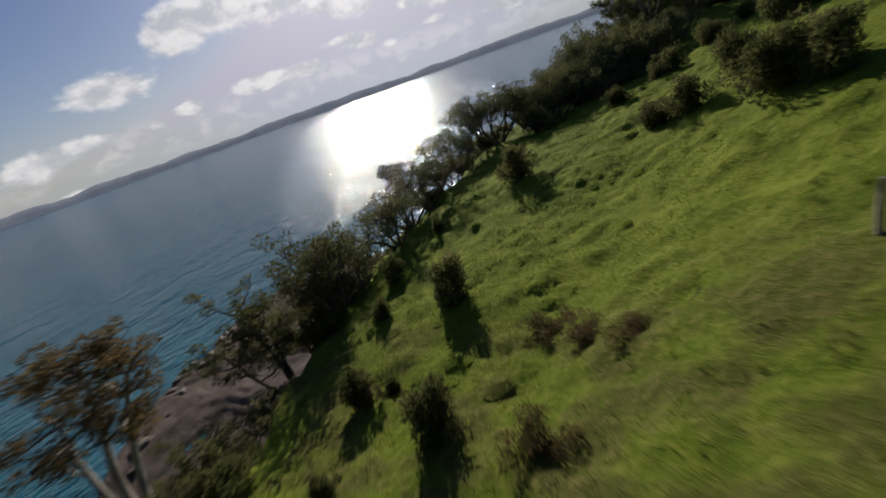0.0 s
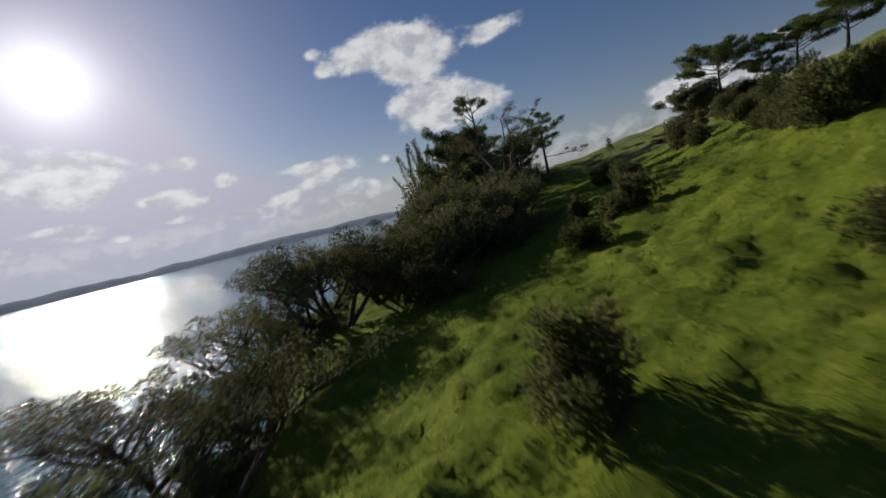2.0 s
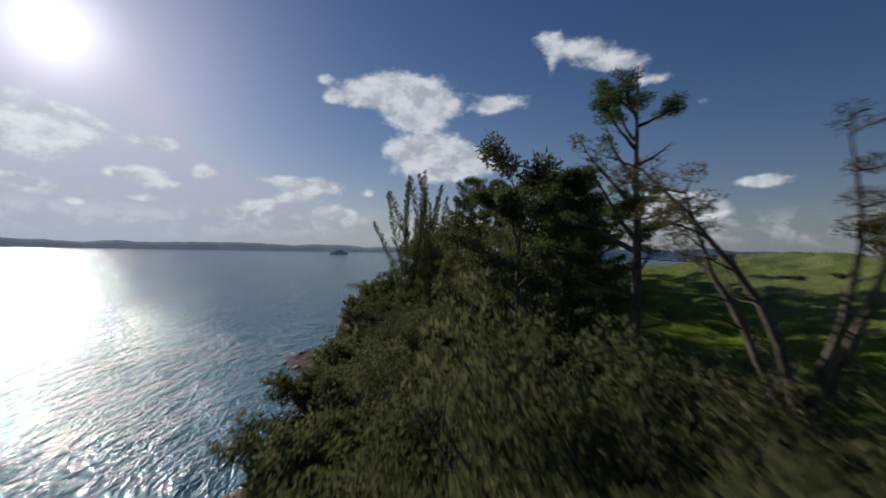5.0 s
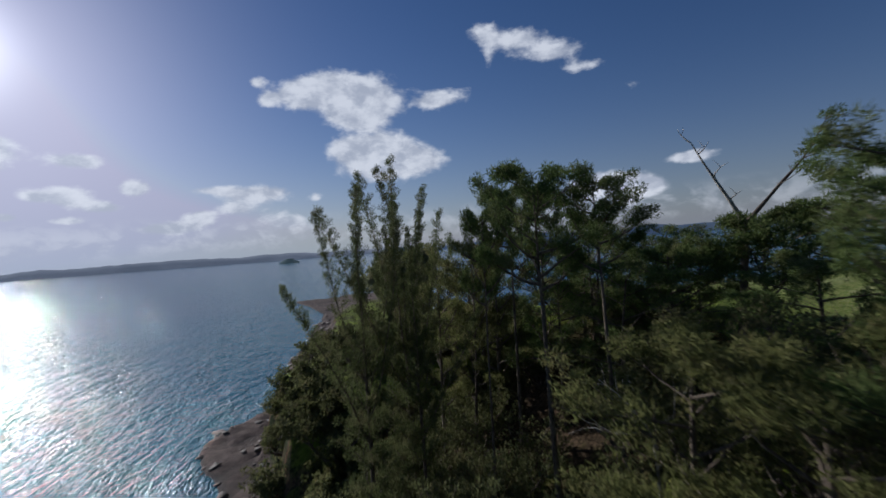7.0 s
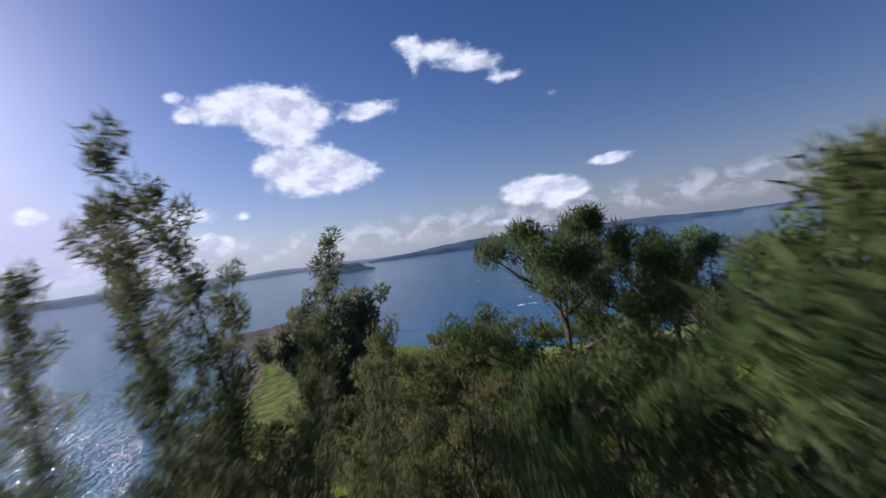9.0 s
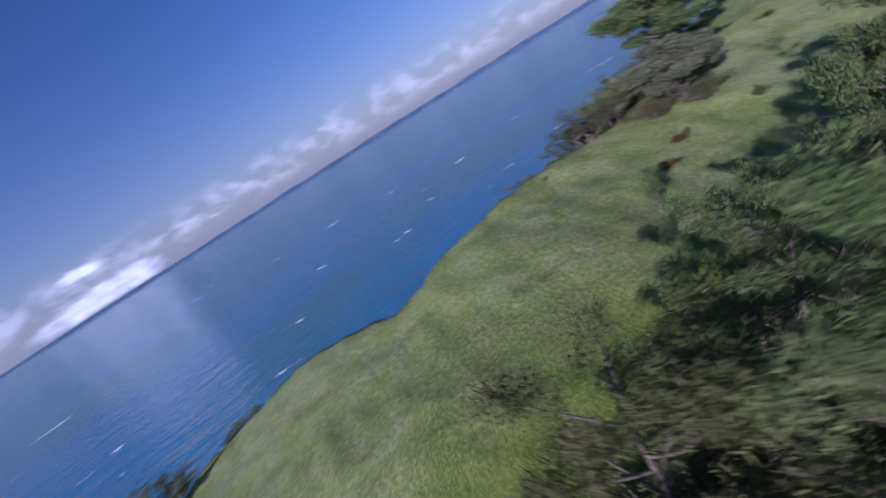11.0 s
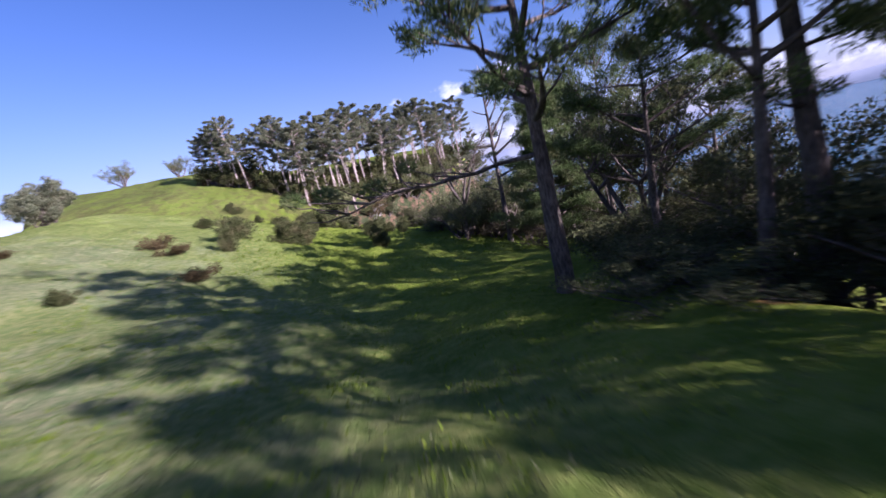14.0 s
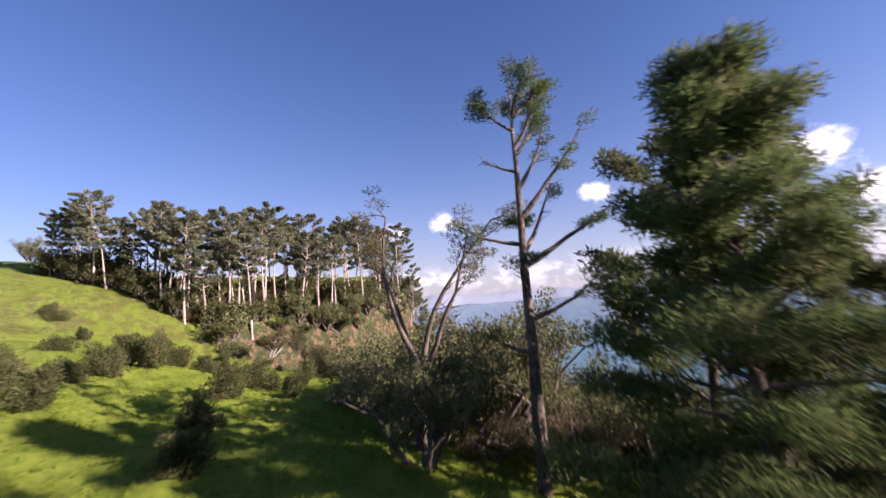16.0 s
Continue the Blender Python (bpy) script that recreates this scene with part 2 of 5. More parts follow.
    col = n.mix(n.math("MULTIPLY", litter, n.ramp(mid, 0.3, 0.5, 0.6, 1.0)), col, n.mix(n.ramp(fine, 0.4, 0.65), (0.050, 0.036, 0.022), (0.130, 0.090, 0.055)))
    col = n.mix(low, col, rock)
    wet = n.ramp(s.outputs[2], 0.55, 0.1)
    col = n.mix(wet, col, (0.045, 0.042, 0.038))
    height = n.math("ADD", n.math("MULTIPLY", fine, 0.7), n.math("MULTIPLY", tuft, 0.35))
    n.put(out.inputs[0], principled(n, col, n.ramp(wet, 0.0, 1.0, 0.9, 0.7), bump(n, height, 1.0, 0.22), 0.03))
    return m


def sea_material():
    m, n, out = material("sea_water")
    pos = place(n)
    stretch = n.node("ShaderNodeMapping")
    n.put(stretch.inputs[0], pos)
    stretch.inputs["Rotation"].default_value = (0, 0, radians(62))
    stretch.inputs["Scale"].default_value = (1.0, 0.45, 1.0)
    v = stretch.outputs[0]
    swell, chop = n.noise(v, 0.10, 2.0, 0.5), n.noise(v, 0.45, 2.0, 0.5, 0.6)
    ripple = n.noise(v, 1.8, 2.0, 0.5, 0.5)
    patch = n.noise(pos, 0.006, 3.0)
    s = n.node("ShaderNodeSeparateXYZ")
    n.put(s.inputs[0], pos)
    shallow = n.ramp(n.math("ADD", s.outputs[0], n.math("MULTIPLY", patch, 120.0)), 80.0, -20.0)
    col = n.mix(shallow, (0.006, 0.115, 0.240), (0.022, 0.140, 0.185))
    col = n.mix(n.ramp(patch, 0.4, 0.65), col, (0.016, 0.115, 0.170))
    height = n.math("ADD", n.math("ADD", n.math("MULTIPLY", swell, 1.8), n.math("MULTIPLY", chop, 1.0)), n.math("ADD", n.math("MULTIPLY", ripple, 0.40), n.math("MULTIPLY", n.noise(v, 4.6, 2.0, 0.6), 0.06)))
    cap = n.math("MULTIPLY", n.ramp(n.noise(v, 0.075, 5.0, 0.62, 0.8), 0.665, 0.690), n.ramp(s.outputs[0], 60.0, 120.0))
    col = n.mix(cap, col, (0.85, 0.88, 0.90))
    p = n.node("ShaderNodeBsdfPrincipled")
    n.put(p.inputs["Base Color"], col)
    p.inputs["Roughness"].default_value, p.inputs["IOR"].default_value = 0.08, 1.33
    n.put(p.inputs["Normal"], bump(n, height, 1.0, 1.0))
    n.put(out.inputs[0], p.outputs[0])
    return m


def leaf_material(name, dark, light, warm, through_share=0.45, rough=0.75, spread=0.2):
    m, n, out = material(name)
    geo = n.node("ShaderNodeNewGeometry")
    info = n.node("ShaderNodeObjectInfo")
    patch = n.noise(geo.outputs["Position"], 0.8, 3.0)
    col = n.mix(n.ramp(geo.outputs["Random Per Island"], 0.0, 1.0, 0.15, 0.80), dark, light)
    col = n.mix(n.math("MULTIPLY", n.ramp(patch, 0.45, 0.75), 0.7), col, warm)
    tint = n.node("ShaderNodeHueSaturation")
    n.put(tint.inputs["Value"], n.ramp(info.outputs["Random"], 0.0, 1.0, 1.0 - spread, 1.0 + spread, smooth=False))
    n.put(tint.inputs["Color"], col)
    col = tint.outputs[0]
    thin = n.node("ShaderNodeBsdfTranslucent")
    n.put(thin.inputs[0], col)
    mixed = n.node("ShaderNodeMixShader")
    mixed.inputs[0].default_value = through_share
    n.put(mixed.inputs[1], principled(n, col, rough, None, 0.04))
    n.put(mixed.inputs[2], thin.outputs[0])
    n.put(out.inputs[0], mixed.outputs[0])
    return m


def bark_material(name, dark, light):
    m, n, out = material(name)
    co = n.node("ShaderNodeTexCoord").outputs["Object"]
    st = n.node("ShaderNodeMapping")
    n.put(st.inputs[0], co)
    st.inputs["Scale"].default_value = (1.0, 1.0, 0.25)
    ridges, blotch = n.noise(st.outputs[0], 14.0, 4.0, 0.65), n.noise(co, 1.3, 3.0)
    col = n.mix(n.ramp(n.math("ADD", n.math("MULTIPLY", ridges, 0.6), n.math("MULTIPLY", blotch, 0.4)), 0.36, 0.66), dark, light)
    n.put(out.inputs[0], principled(n, col, 0.9, bump(n, ridges, 0.9, 0.04), 0.15))
    return m


# Far land with its distance haze painted in: blue-grey colour plus a glow.
def painted_haze_material(name, col_a, col_b, scale, glow=0.0):
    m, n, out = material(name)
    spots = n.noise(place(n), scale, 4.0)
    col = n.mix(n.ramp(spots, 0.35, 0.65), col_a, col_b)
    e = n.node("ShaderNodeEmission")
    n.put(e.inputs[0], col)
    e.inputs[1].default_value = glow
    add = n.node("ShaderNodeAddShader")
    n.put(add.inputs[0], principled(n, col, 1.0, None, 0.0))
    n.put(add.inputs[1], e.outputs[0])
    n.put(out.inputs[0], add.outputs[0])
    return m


GROUND = ground_material()
SEA = sea_material()
PINE = leaf_material("pine_needles", (0.058, 0.090, 0.026), (0.150, 0.190, 0.062), (0.205, 0.188, 0.090), 0.38)
CYPRESS = leaf_material("cypress_foliage", (0.062, 0.084, 0.030), (0.160, 0.172, 0.068), (0.205, 0.172, 0.092))
COAST = leaf_material("coastal_tree_leaves", (0.066, 0.078, 0.030), (0.165, 0.170, 0.070), (0.220, 0.185, 0.095), 0.35, 0.8, 0.42)
SHRUB = leaf_material("shrub_leaves", (0.052, 0.066, 0.022), (0.145, 0.150, 0.055), (0.190, 0.150, 0.075))
OLIVE_BROWN = leaf_material("olive_brown_leaves", (0.070, 0.060, 0.030), (0.160, 0.135, 0.070), (0.190, 0.135, 0.080))
RUSTY = leaf_material("rusty_dying_foliage", (0.085, 0.058, 0.026), (0.165, 0.118, 0.052), (0.110, 0.092, 0.040))
RUSTY_PINE = leaf_material("browning_pine_needles", (0.085, 0.080, 0.034), (0.190, 0.160, 0.075), (0.210, 0.140, 0.070), 0.4)
PINE_OLIVE = leaf_material("olive_pine_needles", (0.088, 0.100, 0.032), (0.200, 0.205, 0.075), (0.235, 0.190, 0.095), 0.42)
GROVE_LEAF = leaf_material("grey_green_pine_needles", (0.115, 0.128, 0.070), (0.230, 0.238, 0.132), (0.255, 0.225, 0.140))
BLADE = leaf_material("grass_blades", (0.112, 0.172, 0.014), (0.200, 0.262, 0.024), (0.245, 0.250, 0.050), 0.5, 0.8)
BARK = bark_material("dark_bark", (0.055, 0.042, 0.032), (0.200, 0.158, 0.120))
PALE_BARK = bark_material("pale_grey_bark", (0.220, 0.165, 0.130), (0.480, 0.390, 0.320))
DEAD_WOOD = bark_material("bleached_dead_wood", (0.200, 0.170, 0.140), (0.520, 0.470, 0.400))
# haze put into the colours, lifted by emission
FAR_LAND = painted_haze_material("far_land_painted_haze", (0.135, 0.150, 0.175), (0.165, 0.180, 0.205), 0.004, 0.8)
CAPE_LAND = painted_haze_material("far_cape_painted_haze", (0.040, 0.058, 0.090), (0.060, 0.080, 0.110), 0.006, 0.8)
MID_LAND = painted_haze_material("wooded_islet_painted_haze", (0.060, 0.085, 0.090), (0.085, 0.110, 0.105), 0.05, 0.6)

# ---------------------------------------------------------------- ground


def lattice(ix, iy, seed):
    h = (ix.astype(np.int64) * 374761393 + iy.astype(np.int64) * 668265263 + seed * 1442695041) & 0xFFFFFFFF
    h = ((h ^ (h >> 13)) * 1274126177) & 0xFFFFFFFF
    return ((h ^ (h >> 16)) & 0xFFFF) / 65535.0


def vnoise(x, y, seed=0):
    """Smooth value noise from -1 to 1."""
    ix, iy = np.floor(x), np.floor(y)
    fx, fy = x - ix, y - iy
    fx, fy = fx * fx * (3 - 2 * fx), fy * fy * (3 - 2 * fy)
    a, b = lattice(ix, iy, seed), lattice(ix + 1, iy, seed)
    c, d = lattice(ix, iy + 1, seed), lattice(ix + 1, iy + 1, seed)
    return 2 * (a + (b - a) * fx + (c - a) * fy + (a - b - c + d) * fx * fy) - 1


def along(y, ys, vs):
    """A smooth run of values along the ridge."""
    ys, vs = np.asarray(ys, float), np.asarray(vs, float)
    k = np.clip(np.searchsorted(ys, y) - 1, 0, len(ys) - 2)
    slope = np.gradient(vs, ys)
    h = ys[k + 1] - ys[k]
    t = np.clip((y - ys[k]) / h, 0, 1)
    return ((2 * t**3 - 3 * t**2 + 1) * vs[k] + (t**3 - 2 * t**2 + t) * h * slope[k]
            + (-2 * t**3 + 3 * t**2) * vs[k + 1] + (t**3 - t**2) * h * slope[k + 1])


def step(x, lo, hi):
    t = np.clip((x - lo) / (hi - lo), 0, 1)
    return t * t * (3 - 2 * t)


RIDGE = ((-320, -140, -94, -54, -38, -20, 0, 20, 40, 60, 82, 99, 112, 130, 160, 200, 240, 300, 380, 440, 500),
         (49, 50, 41, 31.0, 24.0, 22.6, 23.4, 24.2, 24.3, 24.2, 25.8, 28.2, 28.5, 27.0, 22.5, 16, 11, 9, 5, 3, 2))
RISE_NEAR = ((-320, -54, -38, 10, 25, 35, 50, 67, 82, 99, 130, 300), (.2, .36, .38, .36, .29, .24, .17, .10, .05, .08, .02, 0))
RISE_FAR = ((-320, -54, 10, 35, 67, 82, 99, 130, 300), (.05, .2, .32, .30, .30, .28, .16, -.02, -.02))
FALL_WEST = ((-320, -60, -30, 0, 22, 40, 60, 80, 100, 130, 200, 300), (.02, .10, .14, .15, .16, .18, .20, .26, .32, .30, .2, .1))
EDGE_WEST = ((-320, -155, -114, -87, -65, -52, -42, -33, -22, -15, 0, 16, 23, 45, 70, 100, 127, 160, 200, 260, 320, 380, 430, 500),
             (-125, -90, -85, -68, -34, -8, -5, -10.5, -17, -19.5, -23, -25, -24.5, -25, -25, -25, -28, -34, -31, -33, -32, -34, -38, -36))
EDGE_EAST = ((-320, -200, -92, -43, 7, 40, 60, 77, 96, 108, 126, 138, 148, 161, 173, 220, 300),
             (130, 110, 88, 78, 66, 55, 50, 44, 41, 42, 52, 50, 39, 28, 23, 18, -10))
SHORE_OUT = ((-320, -60, -30, 0, 12, 25, 45, 70, 90, 120, 135, 150, 160, 178, 200, 222, 237, 255, 300, 340, 380, 425, 436, 450, 500),
             (6, 20, 45, 52, 53, 34, 20, 13, 9, 8, 6, 10, 13, 7, 5, 9, 9, 5, 8, 7, 16, 28, 32, 8, 2))


def height(x, y, rough=True):
    x, y = np.asarray(x, float), np.asarray(y, float)
    wob = 2.2 * vnoise(y / 9, x * 0 + 3.3, 5) + 1.1 * vnoise(y / 3.1, x * 0 + 7.1, 6)
    z = along(y, *RIDGE)
    z = z + along(y, *RISE_NEAR) * np.clip(x, 0, 18) + along(y, *RISE_FAR) * np.clip(x - 18, 0, 23)
    z = z - along(y, *FALL_WEST) * np.clip(-x, 0, 400)
    z = np.minimum(z, 63 + 0 * z)
    if rough:
        lumpy = 1 - step(y, 48, 68)
        z = z + lumpy * (0.30 * (np.abs(vnoise(x / 1.15, y / 1.15, 21)) - 0.4) + 0.20 * (np.abs(vnoise(x / .6, y / .6, 22)) - 0.4))
        z = z + 0.55 * vnoise(x / 11, y / 11, 1) + 0.22 * vnoise(x / 3.3, y / 3.3, 2) + 0.15 * vnoise(x / 1.5, y / 1.5, 3) + 0.06 * vnoise(x / .55, y / .55, 4)
    # the low soil bank under the belt
    z = z - 1.2 * step(12.0 + 0.25 * wob - x, 0.0, 1.1) * step(y, 84, 92) * (1 - step(y, 108, 114))
    # the wooded fall of the belt towards the shore
    z = z - 0.40 * np.clip(8.5 - x, 0, 16) * step(y, 80, 91) * (1 - step(y, 108, 118))
    z = np.maximum(z, 2.0)
    # the cliffs and the rock shelf below them
    west, east = along(y, *EDGE_WEST) + wob, along(y, *EDGE_EAST) + wob
    shelf = 0.85 + 0.55 * vnoise(x / 9, y / 7, 8) + 0.25 * vnoise(x / 2.6, y / 3.4, 9)
    shelf = 0.38 * (np.floor(shelf / 0.38) + step(shelf / 0.38 % 1.0, 0.75, 1.0)) + 0.06 * vnoise(x / 0.9, y / 0.9, 10)
    dw, de = west - x, x - east
    slope_w = 5.0 + 4.0 * step(z, 10, 30)
    z = z + (shelf - z) * step(dw, 0, slope_w)
    z = z + (shelf - z) * step(de, 0, 7.0)
    out_w = dw - slope_w - np.maximum(along(y, *SHORE_OUT) + wob, 1.0)
    z = z - 5.0 * step(out_w, -1.5, 9) - 5.0 * step(de, 8, 22)
    z = z - 12.0 * step(y, 440, 495) - 0 * x
    return z


def runs(*parts):
    """Grid lines from (start, end, spacing) runs."""
    vals = [np.arange(a, b, s) for a, b, s in parts]
    return np.concatenate(vals)


def build_ground():
    xs = runs((-700, -200, 40), (-200, -70, 6), (-70, -30, 0.9), (-30, 28, 0.36), (28, 50, 0.7), (50, 76, 1.3), (76, 200, 12))
    ys = runs((-700, -200, 25), (-200, -60, 3), (-60, -42, 0.9), (-42, 40, 0.42), (40, 130, 0.62), (130, 300, 1.4), (300, 520, 3))
    X, Y = np.meshgrid(xs, ys)
    Z = height(X, Y)
    co = np.stack([X, Y, Z], -1).reshape(-1, 3)
    nx, ny = len(xs), len(ys)
    i = (np.arange(ny - 1)[:, None] * nx + np.arange(nx - 1)[None]).ravel()
    faces = np.stack([i, i + 1, i + nx + 1, i + nx], 1)
    keep = co[:, 2][faces].max(1) > -4.5
    me = mesh_of("ground", co, faces[keep])
    me.shade_smooth()
    me.materials.append(GROUND)
    return tagged(new("ground", me), "grassy coastal ridge with soil cliffs and a rock shelf", "ground", kind="structure")


def mesh_of(name, co, faces):
    """A mesh from arrays of corners and of equal-sided faces."""
    co, faces = np.asarray(co, np.float32), np.asarray(faces, np.int32)
    me = bpy.data.meshes.new(name)
    k = faces.shape[1]
    me.vertices.add(len(co))
    me.vertices.foreach_set("co", co.ravel())
    me.loops.add(faces.size)
    me.loops.foreach_set("vertex_index", faces.ravel())
    me.polygons.add(len(faces))
    me.polygons.foreach_set("loop_start", np.arange(0, faces.size, k, dtype=np.int32))
    me.update(calc_edges=True)
    return me


build_ground()


def build_sea():
    rings = [0, 60, 120, 250, 500, 1000, 2000, 3400, 4900]
    n = 96
    co, faces = [(0, 60, 0)], []
    for r in rings[1:]:
        for k in range(n):
            a = 2 * math.pi * k / n
            co.append((r * math.cos(a), 60 + r * math.sin(a), 0))
    tri = [(0, 1 + k, 1 + (k + 1) % n) for k in range(n)]
    me = bpy.data.meshes.new("sea")
    for j in range(len(rings) - 2):
        a, b = 1 + j * n, 1 + (j + 1) * n
        faces += [(a + k, b + k, b + (k + 1) % n, a + (k + 1) % n) for k in range(n)]
    me.from_pydata(co, [], tri + faces)
    me.materials.append(SEA)
    return tagged(new("sea", me), "rippled blue-green sea glittering under the low sun", "sea", kind="structure")


build_sea()


def build_far_shore(name, az0, az1, dist, tops, mat, label, seed, depth=300.0):
    """A low hilly coast along an arc; tops: heights in metres from one end to the other."""
    n = max(24, int(abs(az1 - az0) * 3))
    co, faces = [], []
    for k in range(n + 1):
        f = k / n
        a = radians(az0 + (az1 - az0) * f)
        h = np.interp(f, np.linspace(0, 1, len(tops)), tops)
        h = max(1.0, h * (1 + 0.22 * float(vnoise(np.array(f * n / 9.0), np.array(seed), seed)) + 0.06 * float(vnoise(np.array(f * n / 2.2), np.array(seed), seed + 1))))
        for r, z in ((dist - 25, -2.0), (dist, 0.30 * h), (dist + depth * 0.4, h), (dist + depth, 0.2 * h)):
            co.append((-r * math.sin(a), 60 + r * math.cos(a), z))
    for k in range(n):
        for j in range(3):
            a = 4 * k + j
            faces.append((a, a + 1, a + 5, a + 4))
    me = bpy.data.meshes.new(name)
    me.from_pydata(co, [], faces)
    me.shade_smooth()
    me.materials.append(mat)
    return tagged(new(name, me), label, "hills", kind="structure")


# distant coasts and islets, their haze painted on and glowing
build_far_shore("backdrop_far_coast", 180, -14, 4200, (150, 130, 110, 95, 85, 75, 72, 62, 58, 70, 52, 60, 42, 30), FAR_LAND, "low hills across the water in painted blue-grey haze", 3)
build_far_shore("backdrop_far_cape", -8, -52, 3600, (12, 45, 70, 55, 72, 40, 18), CAPE_LAND, "wooded cape across the strait in painted blue-grey haze", 7)
build_far_shore("backdrop_far_east", -52, -190, 4500, (14, 22, 30, 26, 60, 110), CAPE_LAND, "thin line of hills on the horizon in painted haze", 11)
build_far_shore("islet", 10.9, 8.5, 2300, (4, 24, 26, 5), MID_LAND, "small dark wooded islet with painted haze", 13, 60.0)
build_far_shore("islet", -1.6, -8.6, 1700, (4, 20, 33, 27, 30, 12, 3), MID_LAND, "dark wooded islet off the point with painted haze", 17, 80.0)

# ---------------------------------------------------------------- plants: builders


def part(name, me, mat, parent, label=""):
    """One mesh as a part of a thing."""
    me.name = name
    me.materials.append(mat)
    ob = new(name, me)
    ob.parent = parent
    return tagged(ob, label)


def tube(co, faces, pts, radii, sides=6):
    """A tapered, bent branch along pts, added to co and faces."""
    pts = [Vector(p) for p in pts]
    base = len(co)
    for i, p in enumerate(pts):
        way = (pts[min(i + 1, len(pts) - 1)] - pts[max(i - 1, 0)]).normalized()
        a = way.cross(Vector((0.31, 0.95, 0.05))).normalized()
        b = way.cross(a)
        for k in range(sides):
            t = 2 * math.pi * k / sides
            r = radii[i] * (1 + 0.12 * math.sin(3.7 * k + 2.3 * i))
            co.append(p + a * (r * math.cos(t)) + b * (r * math.sin(t)))
    for i in range(len(pts) - 1):
        for k in range(sides):
            q = base + i * sides
            faces.append((q + k, q + (k + 1) % sides, q + sides + (k + 1) % sides, q + sides + k))


def bend(rng, start, way, length, steps, wander, lift):
    """A wandering line of points."""
    pts, p, d = [Vector(start)], Vector(start), Vector(way).normalized()
    for _ in range(steps):
        d = (d + Vector((rng.uniform(-1, 1), rng.uniform(-1, 1), rng.uniform(-1, 1))) * wander + Vector((0, 0, lift))).normalized()
        p = p + d * (length / steps)
        pts.append(p.copy())
    return pts, d


def wood_part(name, branches, mat, parent, label="", sides=6):
    co, faces = [], []
    for pts, r0, r1 in branches:
        n = len(pts) - 1
        tube(co, faces, pts, [r0 + (r1 - r0) * (i / n) for i in range(n + 1)], sides if r0 > 0.06 else 3)
    me = bpy.data.meshes.new(name)
    me.from_pydata(co, [], faces)
    me.shade_smooth()
    return part(name, me, mat, parent, label)


def spray(seed, centres, radii, count, length, width, up=0.35, squash=0.5, outward=0.8):
    """Many thin pointed leaves or needle tufts about the centres: arrays of corners and triangles."""
    r = np.random.default_rng(seed)
    c = np.asarray([tuple(v) for v in centres], float)
    rad = np.asarray(radii, float)
    share = np.maximum((count * rad**2 / np.mean(rad**2)).astype(int), 4)
    idx = np.repeat(np.arange(len(c)), share)
    d = r.normal(size=(len(idx), 3))
    d /= np.linalg.norm(d, axis=1, keepdims=True)
    rr = rad[idx] * (0.35 + 0.65 * r.random(len(idx)) ** 0.5)
    pos = c[idx] + d * rr[:, None] * (1, 1, squash)
    way = d * outward + r.normal(size=d.shape) * 0.85 + (0, 0, up)
    way /= np.linalg.norm(way, axis=1, keepdims=True)
    side = np.cross(way, r.normal(size=d.shape))
    side /= np.linalg.norm(side, axis=1, keepdims=True) + 1e-9
    ln, wd = 1.06 * length * r.uniform(0.6, 1.3, len(idx)), 1.06 * width * r.uniform(0.7, 1.3, len(idx))
    a, b = pos - side * wd[:, None] * 0.5, pos + side * wd[:, None] * 0.5
    tip = pos + way * ln[:, None]
    co = np.stack([a, b, tip], 1).reshape(-1, 3)
    return co, np.arange(len(co)).reshape(-1, 3)


def leafy_part(name, seed, centres, radii, mat, parent, count, length, width, label="", **how):
    co, faces = spray(seed, centres, radii, count, length, width, **how)
    return part(name, mesh_of(name, co, faces), mat, parent, label)


